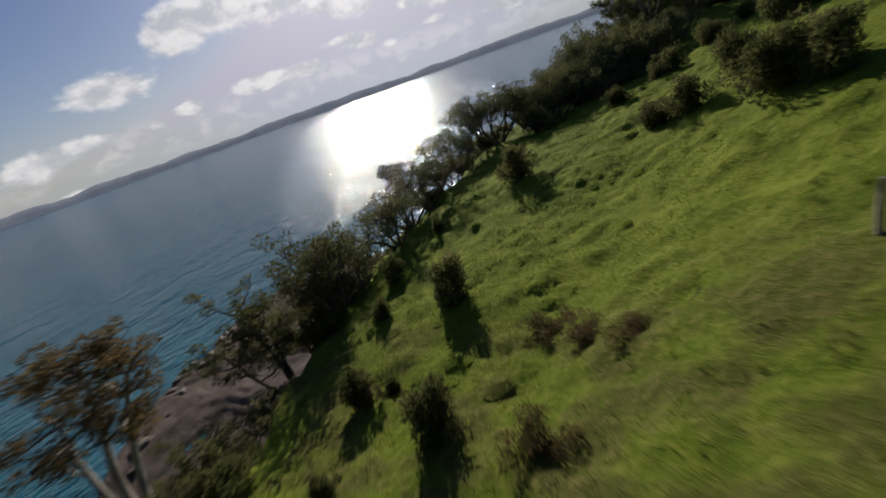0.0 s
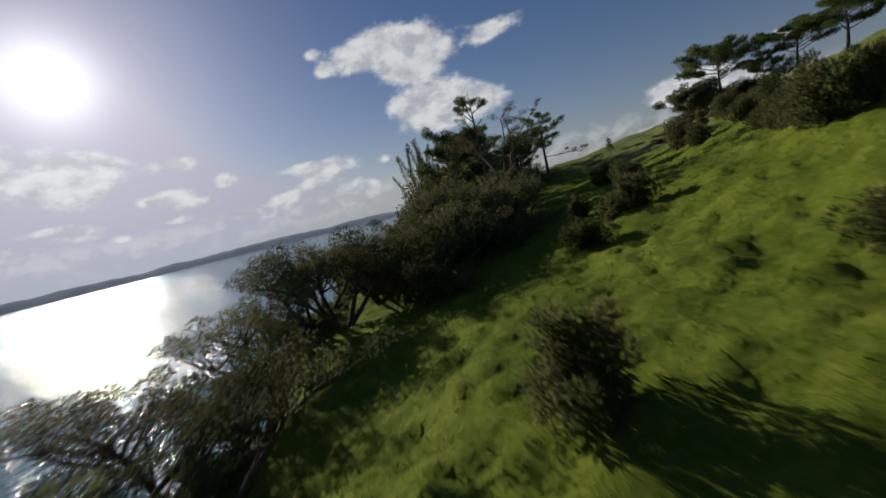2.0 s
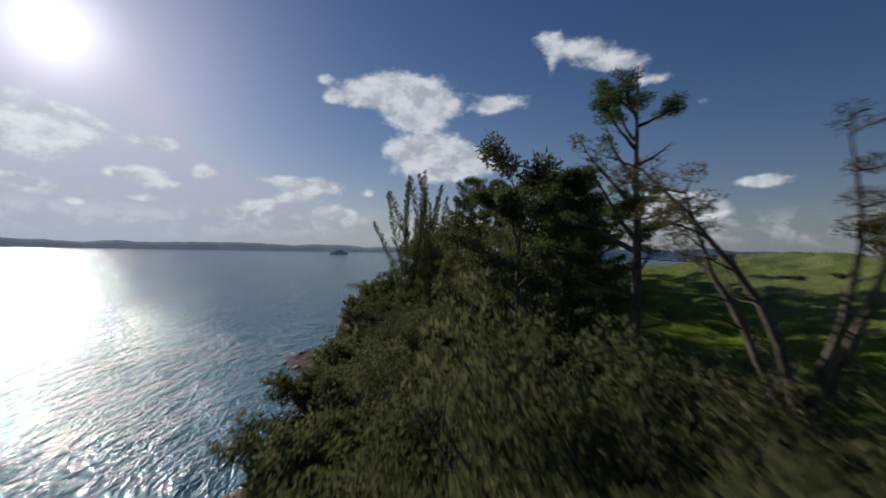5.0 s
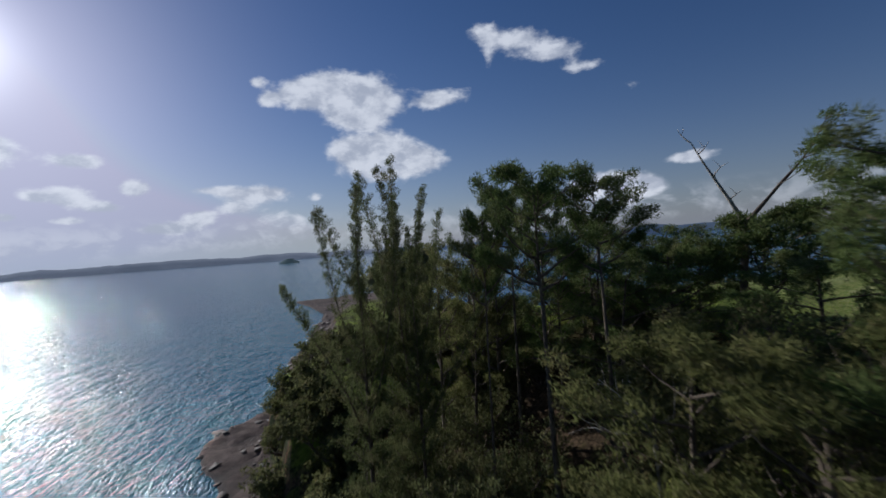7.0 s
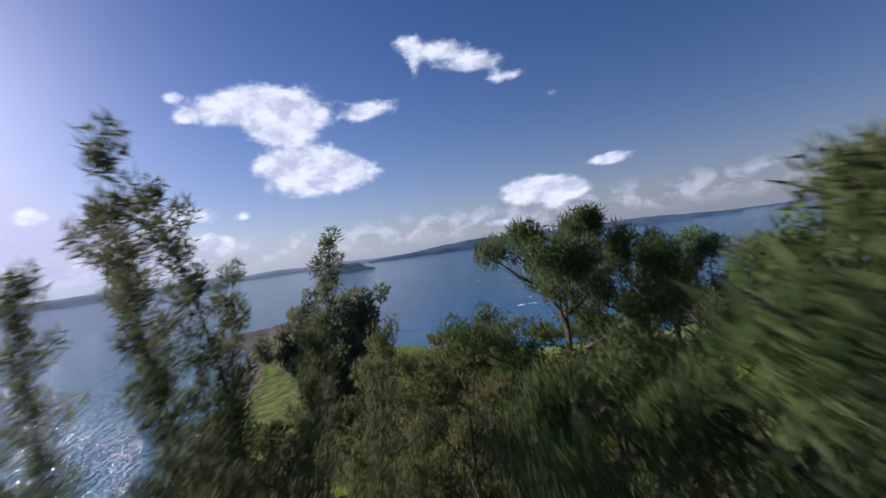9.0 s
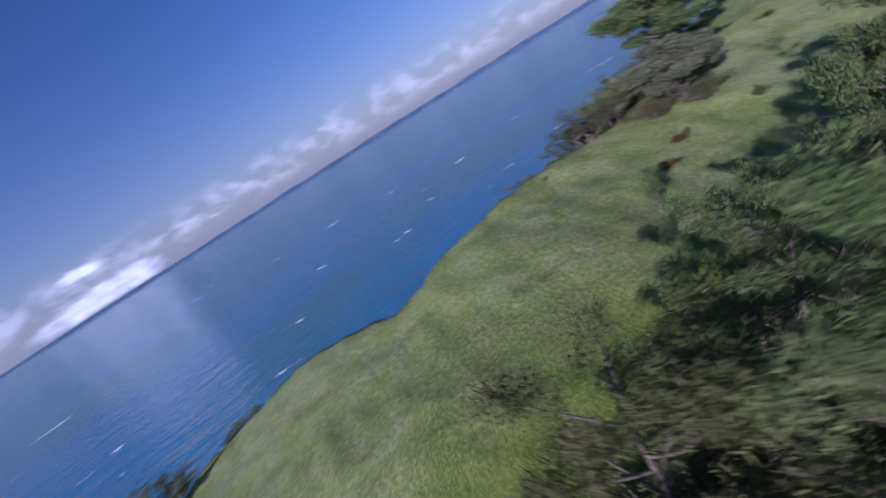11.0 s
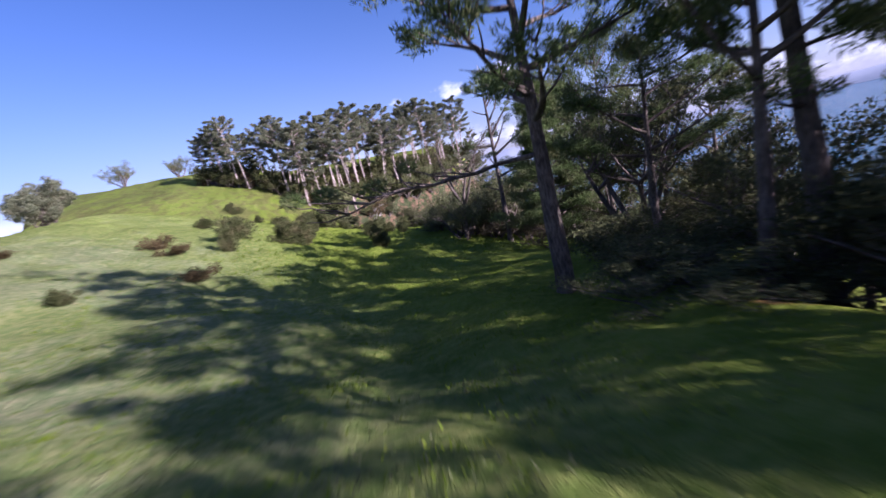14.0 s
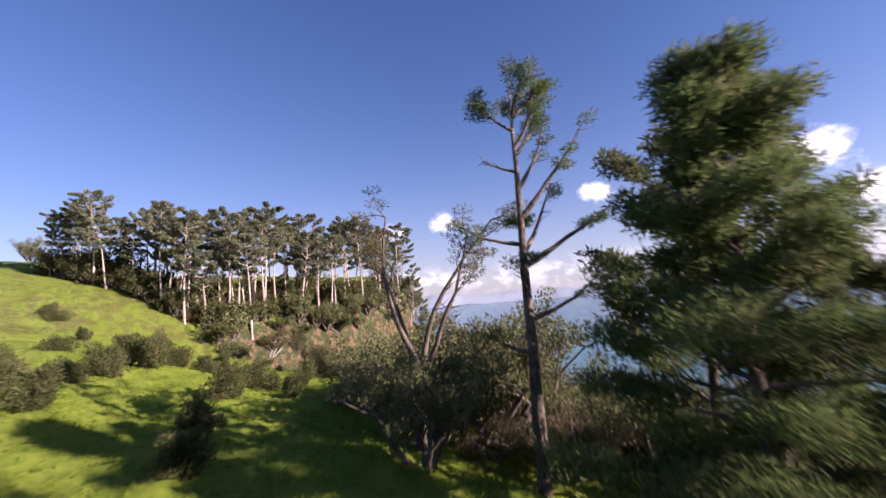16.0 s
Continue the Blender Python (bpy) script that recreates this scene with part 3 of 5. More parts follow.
def make_pine(seed, tall, crown_from, reach, shape, name="pine_tree", leaf=PINE, bark=BARK, dead_top=0.0, lean=0.03, density=1.0, limbs=16, trunk_r=0.30, count=130, needle=(0.30, 0.085), pad=1.0, twigs=True, flatness=0.62, one_side=None, sway=0.05):
    """A pine or cypress: leaning trunk, limbs in whorls and flat pads of needles.
    shape: 'umbrella' (wide on top), 'cone', 'broad' (wind-shaped), 'slim' (a few sprigs)."""
    rng = random.Random(seed)
    root = new(name)
    pts, _ = bend(rng, (0, 0, -0.6), (rng.uniform(-1, 1) * lean, rng.uniform(-1, 1) * lean, 1), tall + 0.6, 9, sway, 0.05)
    wood_part("trunk", [(pts, trunk_r, 0.05 if not dead_top else 0.07)], bark, root, sides=8)

    def at(f):
        f = min(max(f, 0.0), 0.999) * (len(pts) - 1)
        return pts[int(f)].lerp(pts[int(f) + 1], f % 1)

    centres, radii = [], []
    top = 1.0 - dead_top
    for k in range(limbs):
        f = crown_from + (top - crown_from) * (k + rng.random() * 0.7) / limbs
        g = (f - crown_from) / (top - crown_from)
        if shape == "umbrella":
            length, lift = reach * (0.50 + 0.65 * math.sin(math.pi * min(g * 0.8 + 0.2, 1.0))) * (1 if g < 0.85 else 0.7), 0.16
        elif shape == "cone":
            length, lift = reach * (1.06 - 0.80 * g) * (0.55 + 0.65 * rng.random()), rng.uniform(-0.15, 0.35)
        elif shape == "slim":
            length, lift = reach * (1.05 - 0.72 * g) * (0.7 + 0.5 * rng.random()), 0.36
        else:
            length, lift = reach * (0.75 + 0.45 * math.sin(math.pi * g)) * (0.7 + 0.5 * rng.random()), 0.10
        turn = k * 2.399 + rng.uniform(-0.4, 0.4)
        if one_side is not None and k % 2 == 0:
            turn = one_side + rng.uniform(-1.1, 1.1)
        rise = {"umbrella": 0.26, "cone": 0.12 + 0.5 * g, "slim": 0.75, "broad": 0.25 + 0.4 * g}[shape]
        way = (math.cos(turn), math.sin(turn), rise)
        line, d = bend(rng, at(f), way, length, 5, 0.16, lift * 0.35)
        r0 = trunk_r * (0.42 - 0.2 * g)
        branches = [(line, r0, 0.02)]
        for j, q in enumerate((2, 3, 4, 5)):
            for s in (-1, 1):
                out = Vector((d.y * s, -d.x * s, 0.25)) + d * 0.9
                tl = length * (0.42 - 0.06 * j) * rng.uniform(0.6, 1.1)
                twig, _ = bend(rng, line[q], out, max(tl, 0.3), 3, 0.22, 0.08)
                if twigs:
                    branches.append((twig, r0 * 0.32, 0.012))
                pr = 0.30 + 0.16 * reach * rng.uniform(0.55, 1.0) * (0.6 if shape == "slim" else 1)
                if rng.random() < density:
                    centres.append(twig[-1]), radii.append(pr * 0.75)
                    centres.append(twig[-1].lerp(twig[-2], 0.55)), radii.append(pr * 0.62)
                if rng.random() < density * 0.8:
                    centres.append(twig[-2]), radii.append(pr * 0.55)
                    centres.append(twig[1].lerp(twig[2], 0.3)), radii.append(pr * 0.42)
        centres.append(line[-1]), radii.append(0.34 + 0.13 * reach * (0.6 if shape == "slim" else 1))
        wood_part("limb", branches, bark, root, sides=5)
    if not dead_top:
        for q in range(5):
            centres.append(at(1 - 0.04 * q) + Vector((rng.uniform(-.2, .2), rng.uniform(-.2, .2), 0.1))), radii.append(0.35 + 0.08 * q)
    else:
        bare = [(bend(rng, at(top + dead_top * q), (rng.uniform(-1, 1), rng.uniform(-1, 1), 0.7), 0.5 + 0.5 * rng.random(), 3, 0.3, 0.1)[0], 0.035, 0.008) for q in (0.1, 0.3, 0.45, 0.6, 0.75, 0.9)]
        wood_part("dead_top", bare, DEAD_WOOD, root, "bleached bare twigs", sides=4)
    leafy_part("crown", seed, centres, [r * pad for r in radii], leaf, root, int(count * 0.37), *needle, up=0.45, squash=flatness)
    return root


def make_coast_tree(seed, tall, reach, name="coastal_tree", leaf=COAST, stems=4, fullness=1.0, bark=BARK, count=210, blade=(0.19, 0.12), spread=(0.35, 0.95), twigs=True, lowest=2):
    """A spreading evergreen of the cliff edge: several leaning stems and a domed, clumpy crown with gaps."""
    rng = random.Random(seed)
    root = new(name)
    centres, radii = [], []
    for k in range(stems):
        turn = 2 * math.pi * k / stems + rng.uniform(-0.5, 0.5)
        out = rng.uniform(*spread)
        line, d = bend(rng, (0.15 * math.cos(turn), 0.15 * math.sin(turn), -0.5), (out * math.cos(turn), out * math.sin(turn), 1), tall * 0.62, 5, 0.17, 0.03)
        wood_part("trunk" if k == 0 else "stem", [(line, 0.20, 0.10)], bark, root, sides=7)
        branches = []
        for j in range(6):
            p = line[rng.randint(lowest, 5)]
            a = rng.uniform(0, 2 * math.pi)
            limb, e = bend(rng, p, (math.cos(a), math.sin(a), rng.uniform(0.3, 1.0)), reach * rng.uniform(0.45, 0.8), 4, 0.24, 0.05)
            branches.append((limb, 0.075 if twigs else 0.05, 0.025))
            for q in (2, 3, 4):
                b = rng.uniform(0, 2 * math.pi)
                twig, _ = bend(rng, limb[q], (math.cos(b), math.sin(b), 0.7), reach * rng.uniform(0.15, 0.32), 3, 0.25, 0.1)
                if twigs:
                    branches.append((twig, 0.028, 0.008))
                if rng.random() < fullness:
                    r = reach * rng.uniform(0.11, 0.18)
                    centres.append(twig[-1]), radii.append(r)
                    centres.append(twig[1]), radii.append(r * 0.7)
        wood_part("limb", branches, bark, root, sides=5)
    leafy_part("crown", seed, centres, radii, leaf, root, int(count * 0.44), *blade, up=0.25, squash=0.65)
    return root


def make_bush(seed, wide, tall, name="bush", leaf=SHRUB, count=95, lump=9):
    """A rounded wild shrub of many upright leafy shoots."""
    rng = random.Random(seed)
    root = new(name)
    stems, centres, radii = [], [], []
    for k in range(lump):
        a, q = rng.uniform(0, 2 * math.pi), math.sqrt(rng.random())
        x, y = 0.50 * wide * q * math.cos(a), 0.42 * wide * q * math.sin(a)
        h = tall * (1 - 0.68 * q * q) * rng.uniform(0.72, 1.0)
        line, _ = bend(rng, (x * 0.25, y * 0.25, -0.15), (x, y, h), math.hypot(x, y) * 0.7 + h * 0.85, 4, 0.12, 0.05)
        stems.append((line, 0.035, 0.008))
        for f in (1, 2, 3, 4):
            centres.append(line[f] + Vector((rng.uniform(-1, 1), rng.uniform(-1, 1), 0)) * 0.10 * wide), radii.append(wide * rng.uniform(0.13, 0.19))
    for line in stems:
        wood_part("stem", [line], BARK, root, sides=4)
    leafy_part("foliage", seed, centres, radii, leaf, root, count, 0.24, 0.075, up=0.7, squash=0.95)
    return root


def make_dead_tree(seed, tall, name="dead_tree", bark=DEAD_WOOD, few=False):
    rng = random.Random(seed)
    root = new(name)
    trunk, _ = bend(rng, (0, 0, -0.5), (0.12, 0.05, 1), tall * 0.6, 5, 0.10, 0.03)
    wood_part("trunk", [(trunk, 0.22, 0.13)], bark, root, sides=7)
    for k in range(5):
        a = k * 1.26 + rng.uniform(-0.3, 0.3)
        limb, _ = bend(rng, trunk[rng.randint(2, 5)], (math.cos(a), math.sin(a), rng.uniform(0.5, 1.4)), tall * rng.uniform(0.35, 0.55), 6, 0.22, 0.05)
        branches = [(limb, 0.10, 0.02)]
        for q in (2, 3, 4, 5):
            for s in range(2):
                b = a + rng.uniform(-1.3, 1.3)
                twig, _ = bend(rng, limb[q], (math.cos(b), math.sin(b), rng.uniform(-0.1, 0.9)), tall * rng.uniform(0.08, 0.2), 4, 0.28, 0.02)
                branches.append((twig, 0.035, 0.008))
        wood_part("limb", branches, bark, root, sides=5)
    return root


def make_snag(seed, tall):
    """A tall pine gone thin: straight trunk, long rising limbs on its sunny side, small pads of needles and a bare bleached leader."""
    rng = random.Random(seed)
    root = new("pine_tree")
    trunk, _ = bend(rng, (0, 0, -0.6), (0.0, 0.0, 1), tall + 0.6, 12, 0.022, 0.03)
    n = len(trunk) - 1
    wood_part("trunk", [(trunk[:11], 0.34, 0.10)], BARK, root, sides=9)
    leader = [(trunk[10:], 0.095, 0.025)]
    for f, a, ln in ((10.3, 0.4, 0.9), (10.8, 2.9, 0.7), (11.2, 1.2, 0.8), (11.6, 4.0, 0.5)):
        p = trunk[int(f)].lerp(trunk[min(int(f) + 1, n)], f % 1)
        leader.append((bend(rng, p, (math.cos(a), math.sin(a), 0.9), ln, 4, 0.30, 0.05)[0], 0.035, 0.008))
    wood_part("dead_top", leader, DEAD_WOOD, root, "bleached bare leader", sides=5)
    west = math.radians(147)
    # height on the trunk, turn from the sunny side, length, rise at the start, share of the tips with needles
    limbs = ((0.40, 0.15, 4.8, 0.30, 0.2), (0.52, -0.1, 5.6, 0.45, 0.4), (0.55, 0.5, 4.6, 0.75, 0.15), (0.57, 3.0, 3.2, 0.35, 0.15), (0.63, -0.25, 5.0, 0.95, 0.55), (0.60, 1.6, 1.4, 0.3, 1.0),
             (0.70, 0.35, 3.6, 1.0, 0.6), (0.74, 2.9, 1.7, 0.3, 0.0), (0.78, 0.7, 3.0, 0.8, 1.0), (0.80, -0.1, 2.9, 0.9, 1.0), (0.84, 3.3, 2.1, 0.45, 1.0), (0.86, 1.2, 2.2, 0.5, 1.0), (0.87, 0.2, 2.2, 0.7, 1.0), (0.88, -1.4, 2.0, 0.5, 1.0), (0.33, 2.6, 2.4, 0.1, 0.3), (0.47, -1.9, 2.6, 0.35, 0.3))
    for f, turn, ln, rise, leafy in limbs:
        p = trunk[int(f * n)].lerp(trunk[int(f * n) + 1], f * n % 1)
        a = west + turn
        line, d = bend(rng, p, (math.cos(a), math.sin(a), rise), ln, 7, 0.16, 0.06)
        branches = [(line, 0.055 + 0.018 * ln, 0.022)]
        tips = []
        for q in (3, 4, 5, 6, 7):
            for side in (-1, 1):
                b = a + side * rng.uniform(0.4, 1.2)
                twig, _ = bend(rng, line[q], (math.cos(b), math.sin(b), rng.uniform(0.1, 0.6)), rng.uniform(0.4, 1.0), 4, 0.28, 0.04)
                branches.append((twig, 0.028, 0.007))
                if q > 3 and rng.random() < leafy:
                    tips.append((twig[2], twig[3], twig[4]))
        limb = wood_part("limb", branches, BARK, root, sides=6)
        for k, pad in enumerate(tips):
            size = rng.uniform(0.36, 0.56)
            leafy_part("needle_pad", seed + int(f * 100) + k, pad, [size * 0.8, size, size * 0.9], PINE, limb, 62, 0.17, 0.042, "flat pad of needles", up=0.45, squash=0.45)
    return root


def make_spired_cypress(seed, tall):
    """An open cypress: one trunk, several upswept spires with short feathery side sprigs, thicker foliage below."""
    rng = random.Random(seed)
    root = new("cypress_tree")
    trunk, _ = bend(rng, (0, 0, -0.6), (0.0, 0.0, 1), tall * 0.62, 8, 0.02, 0.03)
    wood_part("trunk", [(trunk, 0.26, 0.11)], BARK, root, sides=8)
    for k, (f, turn, tip, lean) in enumerate(((7.9, 0.0, 1.0, 0.02), (7.0, 2.6, 0.955, 0.22), (6.4, 4.4, 0.93, 0.30), (6.8, 0.9, 0.90, 0.28), (5.6, 3.4, 0.84, 0.42), (4.8, 1.7, 0.76, 0.46))):
        p = trunk[int(f)].lerp(trunk[int(f) + 1], f % 1)
        line, _ = bend(rng, p, (1.5 * lean * math.cos(turn), 1.5 * lean * math.sin(turn), 1.0), (tall * tip - p.z) * (1 + 0.6 * lean), 26, 0.055, 0.012)
        branches, centres, radii = [(line, 0.085, 0.010)], [], []
        for q in range(3, 27):
            for side in range(2):
                a = 3.1 * side + 1.3 * q + rng.uniform(-0.6, 0.6)
                twig, _ = bend(rng, line[q], (math.cos(a), math.sin(a), 0.9), (1.95 - 0.055 * q) * rng.uniform(0.4, 1.15), 4, 0.2, 0.06)
                branches.append((twig, 0.020, 0.006))
                for v in (twig[1], twig[2], twig[3], twig[4]):
                    centres.append(v), radii.append(rng.uniform(0.14, 0.28))
        spire = wood_part("spire", branches, BARK, root, sides=4)
        leafy_part("sprig", seed + k, centres, radii, CYPRESS, spire, 34, 0.17, 0.036, "feathery upswept sprays", up=0.7, squash=0.9)
    low, low_r, limbs = [], [], []
    for k in range(60):
        a = 2.4 * k
        limb, _ = bend(rng, trunk[2 + k % 6], (math.cos(a), math.sin(a), 0.7), rng.uniform(1.8, 3.8), 5, 0.14, 0.05)
        limbs.append((limb, 0.06, 0.012))
        for v in (limb[2], limb[3], limb[4], limb[5]):
            low.append(v + Vector((rng.uniform(-.4, .4), rng.uniform(-.4, .4), rng.uniform(-.2, .3)))), low_r.append(rng.uniform(0.3, 0.55))
    wood_part("limb", limbs, BARK, root, sides=5)
    leafy_part("crown", seed + 40, low, low_r, CYPRESS, root, 75, 0.22, 0.05, up=0.6, squash=0.8)
    return root


def make_leaning_tree(seed, leaf, bark):
    """A cliff tree thrown outwards: stems leaning towards -x and a broad, flat crown of clumps at their ends."""
    rng = random.Random(seed)
    root = new("coastal_tree")
    centres, radii = [], []
    for k, (side, rise, ln) in enumerate(((0.0, 1.25, 8.4), (0.45, 1.5, 7.2), (-0.5, 1.1, 7.0))):
        line, d = bend(rng, (0.1 * k, 0.1 * k, -0.5), (-1.0, side, rise), ln, 8, 0.10, 0.02)
        wood_part("trunk" if k == 0 else "stem", [(line, 0.24 - 0.03 * k, 0.09)], bark, root, sides=7)
        branches = []
        for j in range(9):
            a = rng.uniform(0, 2 * math.pi)
            limb, _ = bend(rng, line[rng.randint(5, 8)], (math.cos(a), math.sin(a), rng.uniform(0.1, 0.6)), rng.uniform(1.4, 2.9), 5, 0.2, 0.04)
            branches.append((limb, 0.07, 0.02))
            for q in (2, 3, 4, 5):
                b = rng.uniform(0, 2 * math.pi)
                twig, _ = bend(rng, limb[q], (math.cos(b), math.sin(b), 0.7), rng.uniform(0.4, 0.9), 3, 0.25, 0.1)
                branches.append((twig, 0.024, 0.008))
                if rng.random() < 0.85:
                    centres.append(twig[-1]), radii.append(rng.uniform(0.42, 0.70))
        wood_part("limb", branches, bark, root, sides=5)
    leafy_part("crown", seed, centres, radii, leaf, root, 85, 0.19, 0.10, up=0.3, squash=0.5)
    return root


def make_bare_fork(seed):
    """A half-dead pine: a trunk that forks high up into two long curved arms, the sunward one bare, the other with flat needle pads."""
    rng = random.Random(seed)
    root = new("pine_tree")
    trunk, _ = bend(rng, (0, 0, -0.6), (0.0, 0.0, 1), 12.6, 8, 0.03, 0.03)
    wood_part("trunk", [(trunk, 0.36, 0.20)], BARK, root, sides=8)
    top = trunk[-1]
    left, _ = bend(rng, top, (-0.65, 0.0, 1.0), 6.4, 7, 0.10, 0.03)
    right, _ = bend(rng, top, (0.75, -0.1, 0.75), 9.0, 8, 0.08, 0.01)
    bare = [(left, 0.17, 0.03)]
    for q, w in ((2, 1), (3, -1), (4, 1), (5, -1), (6, 1), (7, -1)):
        twig, _ = bend(rng, left[q], (0.9 * w, rng.uniform(-0.5, 0.5), 0.8), rng.uniform(1.0, 2.0), 5, 0.22, 0.04)
        bare.append((twig, 0.06, 0.012))
        bare.append((bend(rng, twig[3], (-0.5 * w, 0.3, 0.8), 0.7, 3, 0.25, 0.04)[0], 0.03, 0.008))
    wood_part("dead_arm", bare, DEAD_WOOD, root, "bleached bare arm", sides=6)
    live, tips = [(right, 0.15, 0.03)], []
    for q in (3, 4, 5, 6, 7, 8):
        for w in (-1, 1):
            twig, _ = bend(rng, right[q], (0.5 + 0.4 * w, 0.6 * w, 0.35), rng.uniform(0.8, 1.7), 4, 0.22, 0.03)
            live.append((twig, 0.045, 0.01))
            if q > 4:
                tips.append((twig[2], twig[3], twig[4]))
    arm = wood_part("arm", live, BARK, root, sides=6)
    for k, pad in enumerate(tips):
        leafy_part("needle_pad", seed + k, pad, [0.40, 0.52, 0.46], PINE, arm, 62, 0.20, 0.05, "flat pad of needles", up=0.4, squash=0.35)
    for k in range(9):
        a = 2.4 * k
        limb, _ = bend(rng, trunk[4 + k % 4], (math.cos(a), math.sin(a), 0.25), rng.uniform(1.6, 2.8), 5, 0.16, 0.03)
        bough = wood_part("limb", [(limb, 0.07, 0.015)], BARK, root, sides=5)
        leafy_part("needle_pad", seed + 20 + k, (limb[3], limb[4], limb[5]), [0.45, 0.60, 0.50], PINE, bough, 80, 0.22, 0.055, "flat pad of needles", up=0.4, squash=0.4)
    return root


def make_forked(seed, tall):
    """A half-dead pine: a low fork, long crooked upswept stems and a thin flat crown of browning needles."""
    rng = random.Random(seed)
    root = new("forked_pine")
    trunk, _ = bend(rng, (0, 0, -0.6), (-0.05, 0.0, 1), tall * 0.30 + 0.6, 4, 0.05, 0.02)
    wood_part("trunk", [(trunk, 0.36, 0.27)], BARK, root, sides=8)
    tips, tip_r = [], []
    for a, rise, share in ((0.1, 2.0, 0.72), (2.6, 2.2, 0.76), (-1.2, 1.9, 0.66), (1.9, 1.9, 0.64)):
        stem, d = bend(rng, trunk[-1], (math.cos(a), math.sin(a), rise), tall * share, 8, 0.20, 0.07)
        branches = [(stem, 0.20, 0.045)]
        for q in (3, 4, 5, 6, 7, 8):
            for side in (-1, 1):
                b = a + side * rng.uniform(0.3, 1.3)
                twig, _ = bend(rng, stem[q], (math.cos(b), math.sin(b), rng.uniform(0.1, 0.7)), tall * rng.uniform(0.09, 0.19), 5, 0.26, 0.03)
                branches.append((twig, 0.05, 0.010))
                if q > 4:
                    for p in (twig[3], twig[5]):
                        tips.append(p), tip_r.append(rng.uniform(0.45, 0.75))
        wood_part("stem", branches, BARK, root, sides=6)
    leafy_part("crown", seed, tips, tip_r, RUSTY_PINE, root, 95, 0.20, 0.045, "thin browning needles", up=0.4, squash=0.45)
    return root


# ---------------------------------------------------------------- plants: placing

MADE = {}


def plant(key, maker, x, y, size=1.0, turn=0.0, sink=0.0, tall=1.0, label="", category="tree", group=""):
    """Sets a plant of the kind key on the ground; the first is built, later ones are copies."""
    z = float(height(np.array([x]), np.array([y]))[0]) - sink
    m = Matrix.LocRotScale((x, y, z), Euler((0, 0, radians(turn))), (size, size, size * tall))
    if key not in MADE:
        ob = MADE[key] = maker()
        ob.matrix_basis = m
    else:
        src = MADE[key]
        ob = copy_thing(src, m @ Matrix.Diagonal((*(1.0 / s for s in src.scale), 1)))
    return tagged(ob, label, category, group)

# ---------------------------------------------------------------- trees of the ridge

